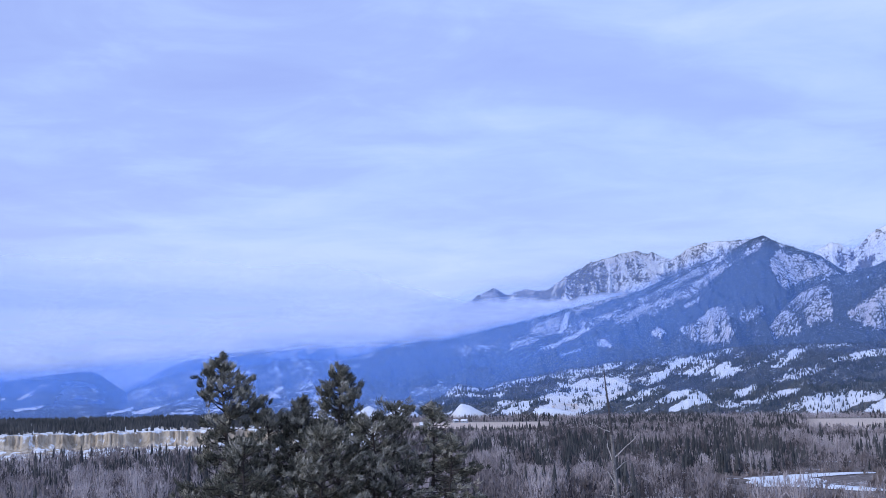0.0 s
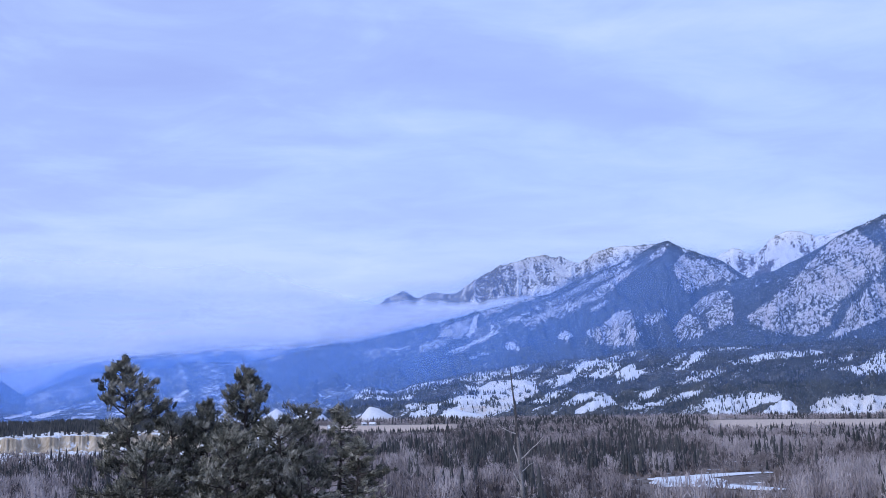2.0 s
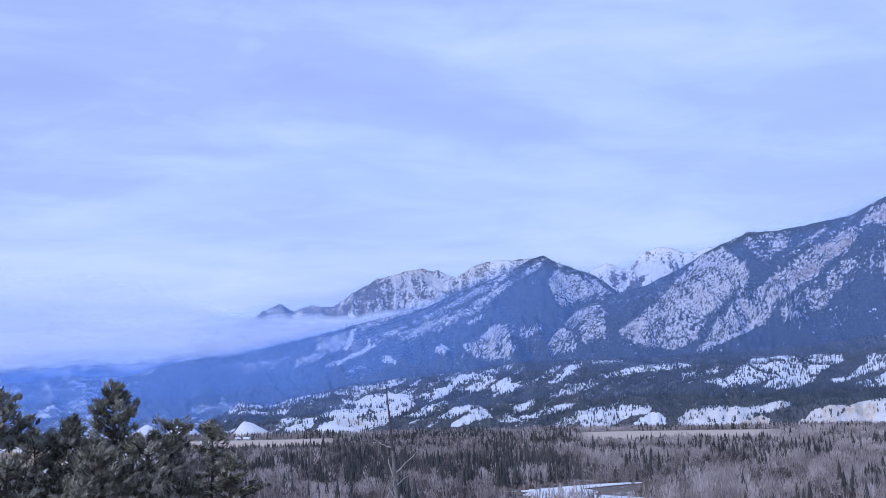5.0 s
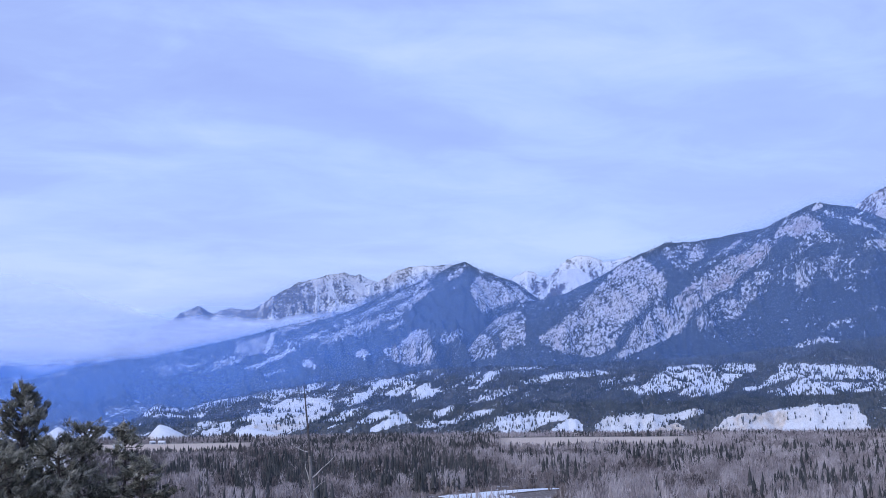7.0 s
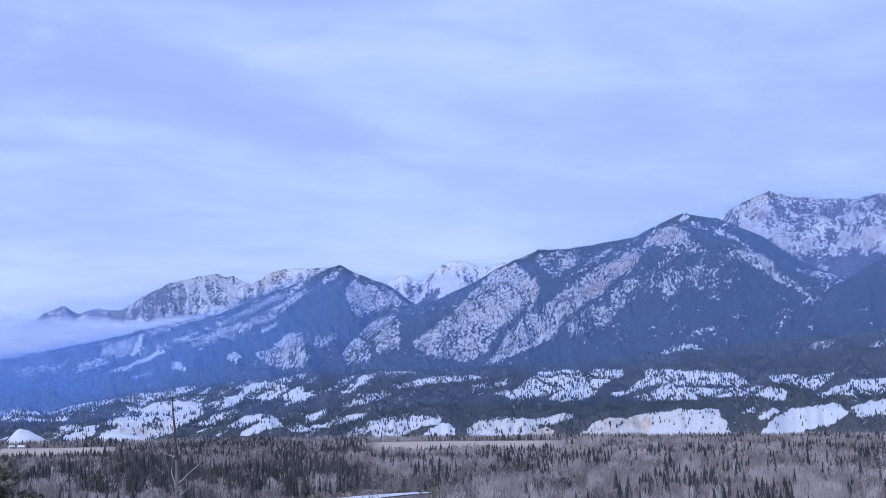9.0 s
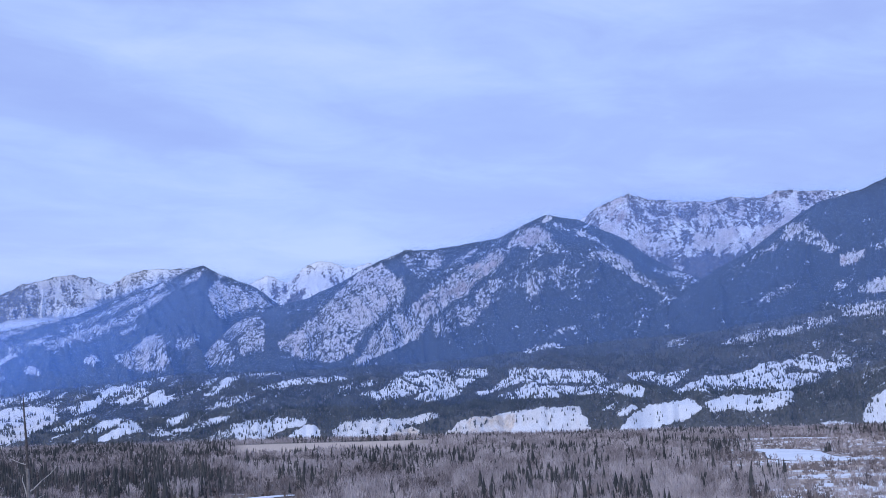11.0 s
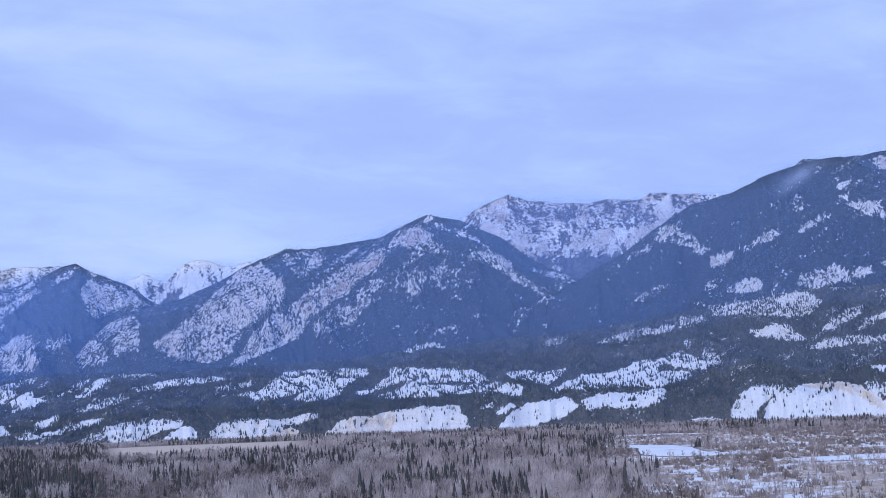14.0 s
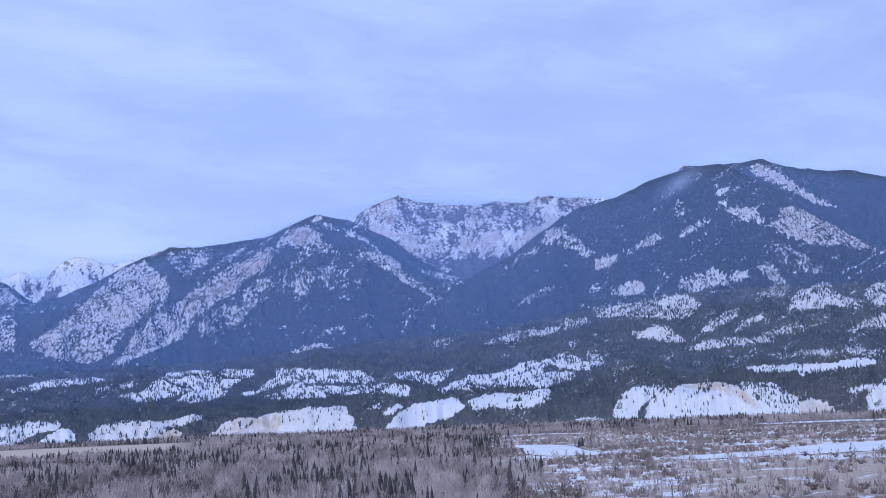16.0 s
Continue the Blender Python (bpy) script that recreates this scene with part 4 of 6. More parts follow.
middle = Slope([(12, 1.2), (15, 2.77), (17.1, 4.2), (18, 5.0), (20.3, 5.89), (21.5, 6.16), (23.3, 6.98), (24.8, 7.81), (26.8, 8.6), (28.2, 8.59), (30.2, 8.87),
                (31.6, 9.07), (33, 9.75), (34.2, 10.2), (35.9, 9.85), (38, 8.88), (39.4, 7.79), (40.8, 6.99), (42.5, 6.32), (44.4, 5.36), (48, 3.8)],
               3480, 2740, 0.0, 1.3, 110, 2.3, 3.2, 0.10, 9.0)
mountain("broad wooded mountain with rocky snow-speckled faces", middle, 12, 48, 0.055, 150, ["middle"],
         lambda b, s, z: -0.05 + 0.10 * smooth(0.3, 0.75, s) - 0.1 * smooth(0.93, 1.0, s), MOUNTAIN, folds=0.45, streaks=0.7, glade=1.0, west_glade=0.1)
cirque = Slope([(32, 6.5), (35, 9.0), (36.1, 9.99), (37.2, 10.67), (38.5, 11.09), (39.2, 10.85), (39.8, 10.61), (41.8, 10.46), (43.3, 10.51), (44.7, 10.5),
                (45.1, 10.41), (46.3, 10.77), (47.2, 10.58), (49.4, 10.39), (50.8, 10.13), (54, 9.0)], 4500, 3700, 200.0, 1.2, 62, 0.75, 1.4, 0.34, 27.0)
mountain("long grey-pink rock cirque dusted with snow", cirque, 32, 54, 0.05, 100, ["cirque"],
         lambda b, s, z: 0.04 + 0.50 * smooth(0.35, 0.62, s + 0.2 * (fbm(b * 0.8, s * 3, 3) - 0.5)) + 0.7 * (fbm(b * 4.0 + 3.0 * s, s * 5.0, 3) - 0.5), HIGH, folds=0.8, rock_share=0.6, streaks=1.4)
right_back = Slope([(48, 9.5), (52.9, 11.3), (53.5, 11.78), (54.9, 11.55), (56, 11.64), (57.4, 11.75), (58.2, 11.34), (59.8, 10.98), (61.4, 10.75), (63.1, 10.28),
                    (68, 9.0), (76, 6.0)], 4100, 3350, 120.0, 1.15, 120, 1.6, -1.4, 0.18, 33.0)
mountain("rocky summit ridge behind a wooded shoulder", right_back, 48, 76, 0.045, 90, ["rightback"],
         lambda b, s, z: -0.08 + 0.22 * smooth(0.75, 1.0, s), MOUNTAIN)
right_front = Slope([(37, 3.5), (40.6, 5.62), (42.7, 7.0), (44.2, 7.67), (46, 8.89), (47.8, 9.96), (49.9, 10.41), (51.7, 11.14), (53.5, 11.58), (55.3, 11.72),
                     (57.1, 10.69), (58.6, 9.7), (60.1, 8.44), (62.1, 7.02), (64, 6.4), (70, 5.5), (78, 4.0)], 3280, 2680, 40.0, 1.25, 110, 2.2, -0.6, 0.10, 41.0)
mountain("dark wooded mountain with small snowy glades", right_front, 37, 78, 0.065, 130, ["right"],
         lambda b, s, z: -0.06 - 0.04 * s, MOUNTAIN, folds=0.2, streaks=0.6, glade=0.95)


class Foothill(Slope):
    """Foothills above a scarp of cut banks: a steep bank at the foot, a terrace, then rolling slopes."""

    def at(self, b, s):
        e = np.interp(b, self.cb, self.ce) + self.rough * (fbm(b * 1.4 + self.seed, b * 0, 4) - 0.5)
        foot = self.rb + 60 * (fbm(b * 0.5 + 3, b * 0 + 8, 4) - 0.5) + 26 * (ridged(b * 0.9 + 5, b * 0 + 1, 3) - 0.5)
        r = foot + (self.rc - foot) * s
        top = EYE + self.rc * np.tan(np.radians(e))
        bank = np.minimum(np.interp(b, (-3, 1, 8, 18, 30, 40, 50, 62), (4, 16, 26, 30, 40, 48, 56, 50)), 0.6 * np.maximum(top, 2))
        bank = bank * (0.50 + 0.60 * fbm(b * 0.9 + 60, b * 0 + 2, 3) + 0.42 * ridged(b * 0.8 + 9, b * 0 + 4, 3))
        steps = smooth(0.0, 0.10, s)
        above = np.clip((s - 0.10) / 0.9, 0, 1)
        z = bank * steps + (top - bank) * (0.35 * above + 0.65 * above ** 1.35)
        u = (b + self.lean * s) / self.spur
        folds = ridged(u + self.seed, s * 2.2 + self.seed, 4) - 0.45
        return r, z + self.relief * folds * np.sin(np.pi * np.clip(above, 0, 1)) ** 0.7 * np.clip(top / 150, 0.05, 1.4)


foothills = Foothill([(-6, -1.05), (-1.6, -0.9), (-0.2, 0.15), (0.74, 0.71), (2.1, 0.41), (3.3, 0.83), (6.2, 1.37), (9.1, 1.76), (11.9, 2.0), (14.7, 2.4), (20.3, 2.45),
                      (24.9, 2.6), (28.9, 2.8), (33.6, 3.3), (37.7, 3.6), (42, 3.8), (46, 4.4), (53.5, 5.4), (60, 5.3), (70, 5.0), (80, 4.5)],
                     2700, 2060, 0.0, 1.0, 34, 2.6, 4.5, 0.12, 13.0)
mountain("snowy foothills with open pine woods above cut banks", foothills, -6, 80, 0.075, 150, ["hill", "right", "middle"],
         lambda b, s, z: 0.22 + 0.04 * smooth(38, 46, b), HILL, 250.0, "hill", 0.20, 1.6, 0.10, glade=0.30, gullies=0.10)


def mound(bearing, distance, top, across, deep, lean, rock, label):
    """A rounded knoll at the foot of the hills, snow-covered, with clay showing on one flank."""
    n, m = 56, 40
    U, V = np.meshgrid(np.linspace(-1, 1, n), np.linspace(-1, 1, m))
    skew = np.where(U < lean, (U - lean) / (1 + lean), (U - lean) / (1 - lean))
    rad = np.sqrt(skew ** 2 + V ** 2 + 0.02)
    h = top * (1.14 * np.clip(1 - rad, 0, 1) ** 0.95 - 0.03) * (1 + 0.25 * (fbm(U * 2 + bearing, V * 2 + 3, 3) - 0.5))
    P = at(bearing + np.degrees(U * across / distance), distance + V * deep, h - 0.3)
    me = mesh_from("hill", P.reshape(-1, 3), grid_faces(m, n), HILL, True)
    paint(me, "snow", np.clip(0.98 - 0.5 * smooth(-0.55, -0.95, U) + 0.2 * (fbm(U * 5, V * 5, 2) - 0.5), 0, 1))
    paint(me, "rock", rock * smooth(0.1, 0.6, np.abs(U - 0.25 * np.sign(lean + 0.01))) * smooth(0.5, 0.15, h / top))
    tagged(new("hill", me), label, "hill", kind="structure")


mound(1.33, 1985, 28, 40, 70, -0.35, 0.7, "smooth snow-covered knoll at the valley edge")
mound(5.8, 2010, 21, 66, 60, -0.35, 0.9, "snowy cut bank with pale clay showing")
mound(-2.2, 2060, 26, 40, 60, 0.1, 0.3, "low snow-covered knoll beyond the trees")
mound(-3.9, 2100, 24, 36, 60, 0.0, 0.2, "low snow-covered knoll beyond the trees")


# ---- valley floor ----
def straw_share(x, y):
    b, r = bearing_of(x, y), np.hypot(x, y)
    meadow = smooth(17.5, 18.5, b) * smooth(29, 26, b) * smooth(1190, 1230, r) * smooth(1800, 1740, r)
    meadow_left = smooth(-4, -2, b) * smooth(6, 4.5, b) * smooth(1200, 1250, r) * smooth(1700, 1640, r)
    flats = smooth(42, 47, b + 12 * (fbm(r / 150, b / 4, 3) - 0.5)) * smooth(400, 450, r) * smooth(1500, 1300, r)
    return np.clip(meadow + meadow_left + 0.75 * flats, 0, 1)


def snow_share(x, y):
    b, r = bearing_of(x, y), np.hypot(x, y)
    flats = smooth(41, 48, b + 12 * (fbm(r / 150, b / 4, 3) - 0.5)) * smooth(1500, 1200, r) * smooth(330, 420, r)
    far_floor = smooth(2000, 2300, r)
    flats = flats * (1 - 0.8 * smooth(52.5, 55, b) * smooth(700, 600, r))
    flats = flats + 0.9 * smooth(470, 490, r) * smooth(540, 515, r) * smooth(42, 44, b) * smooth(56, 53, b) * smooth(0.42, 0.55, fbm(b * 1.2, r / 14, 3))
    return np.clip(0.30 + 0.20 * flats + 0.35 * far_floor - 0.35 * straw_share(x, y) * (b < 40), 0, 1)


def build_ground():
    bs = np.concatenate([np.arange(-180, -42, 6.0), np.arange(-42, 82, 0.6), np.arange(82, 180, 6.0)])
    rs = np.concatenate([[0.01], np.geomspace(1.2, 380, 46), np.geomspace(392, 2300, 120), np.geomspace(2400, 4950, 14)])
    B, R = np.meshgrid(bs, rs)
    P = at(B, R, 0.0)
    P[..., :2] -= (3.0 * (1 - smooth(0, 200, R)))[..., None]
    P[..., 2] = ground_z(P[..., 0], P[..., 1])
    me = mesh_from("ground", P.reshape(-1, 3), grid_faces(len(rs), len(bs), True), GROUND, True)
    paint(me, "grass", straw_share(P[..., 0], P[..., 1]))
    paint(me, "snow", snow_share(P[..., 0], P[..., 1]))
    tagged(new("ground", me), "brown valley floor with straw meadows and thin snow", "ground", kind="structure")


build_ground()


def channel(points, label, z=0.42, wider=0.0, material=ICE, name="frozen_river", category="river ice"):
    """A frozen channel as a ribbon along (bearing, distance, width)."""
    pts = np.array(points, float)
    t = np.linspace(0, len(pts) - 1, 26 * (len(pts) - 1) + 1)
    idx = np.arange(len(pts))
    xy = at(pts[:, 0], pts[:, 1])[:, :2]

    def curve(v):
        i = np.clip(t.astype(int), 0, len(pts) - 2)
        f = t - i
        p = lambda k: v[np.clip(i + k, 0, len(v) - 1)]
        return 0.5 * (2 * p(0) + (p(1) - p(-1)) * f + (2 * p(-1) - 5 * p(0) + 4 * p(1) - p(2)) * f ** 2 + (3 * p(0) - p(-1) - 3 * p(1) + p(2)) * f ** 3)

    x, y, w = curve(xy[:, 0]), curve(xy[:, 1]), np.interp(t, idx, pts[:, 2]) + wider
    tx, ty = np.gradient(x), np.gradient(y)
    ln = np.hypot(tx, ty)
    nx, ny = -ty / ln, tx / ln
    rows = []
    w = w * np.clip(np.minimum(t, t[-1] - t) * 3 + 0.15, 0, 1)
    for side in (-1, -0.9, -0.4, 0.4, 0.9, 1):
        wob = 1 + 0.5 * (fbm(t * 3 + side * 5, t * 0 + side, 4) - 0.5)
        off = side * w / 2 * wob
        px, py = x + nx * off, y + ny * off
        rows.append(np.stack([px, py, ground_z(px, py) + (z if abs(side) < 0.95 else -0.5)], -1))
    V = np.stack(rows)
    tagged(new(name, mesh_from(name, V.reshape(-1, 3), grid_faces(6, len(t)), material, True)), label, category, kind="structure")


ICE_LABEL = "snow-covered frozen river channel in the valley"
CHANNELS = [
    [(15.3, 474, 8), (16.2, 500, 14), (17.6, 522, 17), (19.8, 545, 10), (21.0, 552, 5)],
    [(15.5, 462, 8), (17.2, 472, 24), (18.8, 466, 19), (20.4, 456, 18), (21.5, 452, 6)],
    [(15.6, 490, 26), (16.8, 497, 44), (17.9, 500, 40), (18.6, 502, 16)],
    [(42.8, 1010, 14), (44.2, 1000, 50), (45.6, 960, 46), (46.4, 830, 60), (47.8, 800, 34), (49.6, 808, 40), (51.2, 800, 18)],
    [(52.0, 690, 20), (53.5, 708, 50), (56.0, 730, 62), (58.9, 752, 80), (62.0, 806, 120), (68.0, 880, 130)],
    [(41.5, 1370, 30), (43.2, 1360, 70), (45.9, 1365, 60), (48.0, 1330, 26)],
    [(50.0, 960, 10), (51.6, 990, 34), (53.0, 950, 14)],
    [(56.0, 1500, 40), (60.0, 1540, 90), (66.0, 1560, 70)],
]
for pts in CHANNELS:
    channel(pts, ICE_LABEL)
    channel(pts, "dark muddy river bank showing beside the ice", 0.22, 5.0, BANK, "river_bank", "river bank")


# ---- clay bluff across the valley ----
def bluff_front(b):
    return 800 + 26 * (fbm(b * 0.8, b * 0 + 4, 3) - 0.5) + 9 * (ridged(b * 3.2, b * 0 + 2, 3) - 0.5)


def bluff_top(b, r):
    h = 14.0 + 1.6 * (fbm(b * 1.2 + 9, r / 200, 3) - 0.5) + 4.0 * smooth(850, 1400, r) * 0
    return h * smooth(-3.0, -9.0, b) + 1.5 * smooth(-18, -12, b) * smooth(-3, -9, b)


def build_bluff():
    bs = np.arange(-44, -3.0, 0.045)
    f = bluff_front(bs)
    top = bluff_top(bs, f)
    gully = ridged(bs * 3.2, bs * 0 + 2, 3)
    prof = [(-64, -0.04), (-36, 0.10), (-16, 0.26), (-7, 0.38), (-2.6, 0.62), (-0.8, 0.88), (0, 1.0), (6, 1.03), (40, 1.04), (120, 1.03), (260, 1.04), (420, 1.05), (600, 1.03), (660, -0.05)]
    rows, snow = [], []
    for off, h in prof:
        depth = off * (1 + 0.5 * (gully - 0.5)) if off < 0 else off
        rows.append(at(bs, f + depth, top * h - (0.6 if h < 0 else 0)))
        snow.append(np.clip((0.54 if off >= 0 else 0.52 if off < -9 else 0.30 if off < -5 else 0.16) + 0.7 * (fbm(bs * 2 + off, bs * 0 + off, 3) - 0.5), 0, 1))
    me = mesh_from("clay_bluff", np.stack(rows).reshape(-1, 3), grid_faces(len(prof), len(bs)), CLAY, True)
    paint(me, "snow", np.stack(snow))
    tagged(new("clay_bluff", me), "pale fluted clay cliff with a snow-covered top", "cliff", kind="structure")


build_bluff()


# ---- woods ----
def cone(sides, radius, z0, z1, twist=0.0, droop=0.0):
    a = np.arange(sides) * 2 * np.pi / sides + twist
    v = np.concatenate([np.stack([radius * np.cos(a), radius * np.sin(a), np.full(sides, z0) - droop * (np.arange(sides) % 2)], -1), [[0, 0, z1]]])
    f = np.array([(i, (i + 1) % sides, sides) for i in range(sides)])
    return v, f


def join(parts):
    vs, fs, n = [], [], 0
    for v, f in parts:
        vs.append(v), fs.append(f + n)
        n += len(v)
    return np.concatenate(vs), np.concatenate(fs)


def blade(base, tip, width, turn):
    d = np.array([math.cos(turn), math.sin(turn), 0]) * width / 2
    return np.array([base - d, base + d, tip]), np.array([[0, 1, 2]])


def conifer_kind(rng, tiers, sides):
    """A spire of unit height and unit width with ragged drooping tiers."""
    parts = []
    for k in range(tiers):
        z0 = 0.06 + 0.80 * k / tiers
        z1 = min(1.0, z0 + 1.9 / tiers)
        rad = 0.5 * (1 - 0.78 * (k / tiers) ** 1.25) * rng.uniform(0.7, 1.1)
        parts.append(cone(sides, rad, z0, 1.0 if k == tiers - 1 else z1, rng.uniform(0, 6), 0.05))
    return join(parts)


def bare_kind(rng, twigs):
    """A leafless broadleaf of unit height: a stem and a haze of upswept twigs."""
    parts = [blade(np.array([0, 0, 0.0]), np.array([rng.uniform(-.05, .05), rng.uniform(-.05, .05), 0.95]), 0.07, t) for t in (0, 1.6)]
    for _ in range(twigs):
        a, h = rng.uniform(0, 6.28), rng.uniform(0.10, 0.80)
        reach = 0.42 * math.sin(math.pi * min(1.0, 0.16 + 0.84 * h)) ** 0.6 * rng.uniform(0.2, 1.0)
        start = np.array([0.72 * reach * math.cos(a), 0.72 * reach * math.sin(a), h])
        turn = rng.uniform(-0.5, 0.5)
        tip = np.array([reach * math.cos(a + turn), reach * math.sin(a + turn), min(1.0, h + rng.uniform(0.14, 0.30))])
        parts.append(blade(start, tip, rng.uniform(0.035, 0.08) * np.interp(twigs, (8, 24, 50), (2.4, 1.1, 0.62)), rng.uniform(0, 3.14)))
    return join(parts)


def shrub_kind(rng, twigs):
    parts = []
    for _ in range(twigs):
        a, reach = rng.uniform(0, 6.28), rng.uniform(0.1, 0.55)
        base = np.array([rng.uniform(-.3, .3), rng.uniform(-.3, .3), 0.0])
        tip = base + np.array([reach * math.cos(a), reach * math.sin(a), rng.uniform(0.5, 1.0)])
        parts.append(blade(base, tip, rng.uniform(0.12, 0.22), rng.uniform(0, 3.14)))
    return join(parts)


def wood(name, kinds, x, y, z, height, width, material, label, category, rng):
    """Many trees as one mesh: every tree a turned and scaled copy of one of the kinds."""
    pick = rng.integers(0, len(kinds), len(x))
    turn = rng.uniform(0, 6.28, len(x))
    b, r = bearing_of(x, y), np.hypot(x, y)
    tone = np.clip(0.5 + 2.3 * (fbm(b * 1.3 + 3, r / 55 + 5, 3, 0.6) - 0.5) + 0.55 * (rng.random(len(x)) - 0.5), 0, 1)
    vs, fs, ts, n = [], [], [], 0
    for k, (v, f) in enumerate(kinds):
        m = pick == k
        c, s = np.cos(turn[m])[:, None], np.sin(turn[m])[:, None]
        w, h = width[m][:, None], height[m][:, None]
        vx = x[m][:, None] + (v[None, :, 0] * c - v[None, :, 1] * s) * w
        vy = y[m][:, None] + (v[None, :, 0] * s + v[None, :, 1] * c) * w
        vz = z[m][:, None] + v[None, :, 2] * h
        P = np.stack([vx, vy, vz], -1).reshape(-1, 3)
        F = (f[None] + (np.arange(m.sum()) * len(v))[:, None, None]).reshape(-1, 3) + n
        vs.append(P), fs.append(F), ts.append(np.repeat(tone[m], len(v)))
        n += len(P)
    me = mesh_from(name, np.concatenate(vs), np.concatenate(fs), material)
    paint(me, "tone", np.concatenate(ts))
    return tagged(new(name, me), label, category, kind="stuff")


rng = np.random.default_rng(5)
SPIRES = [conifer_kind(rng, 7, 7) for _ in range(8)]
SMALL_SPIRES = [conifer_kind(rng, 2, 3) for _ in range(5)]
COTTONWOODS = [bare_kind(rng, 50) for _ in range(8)]
MIDDLE_COTTONWOODS = [bare_kind(rng, 22) for _ in range(7)]
SMALL_COTTONWOODS = [bare_kind(rng, 8) for _ in range(6)]
WILLOWS = [shrub_kind(rng, 16) for _ in range(5)]


def in_channel(x, y, margin=2.0):
    b, r = bearing_of(x, y), np.hypot(x, y)
    inside = np.zeros(len(x), bool)
    for pts in CHANNELS:
        for (b0, r0, w0), (b1, r1, w1) in zip(pts, pts[1:]):
            p, q = at(b0, r0)[:2], at(b1, r1)[:2]
            d = q - p
            t = np.clip(((x - p[0]) * d[0] + (y - p[1]) * d[1]) / (d @ d), 0, 1)
            inside |= np.hypot(x - p[0] - t * d[0], y - p[1] - t * d[1]) < (w0 + (w1 - w0) * t) / 2 + margin
    return inside


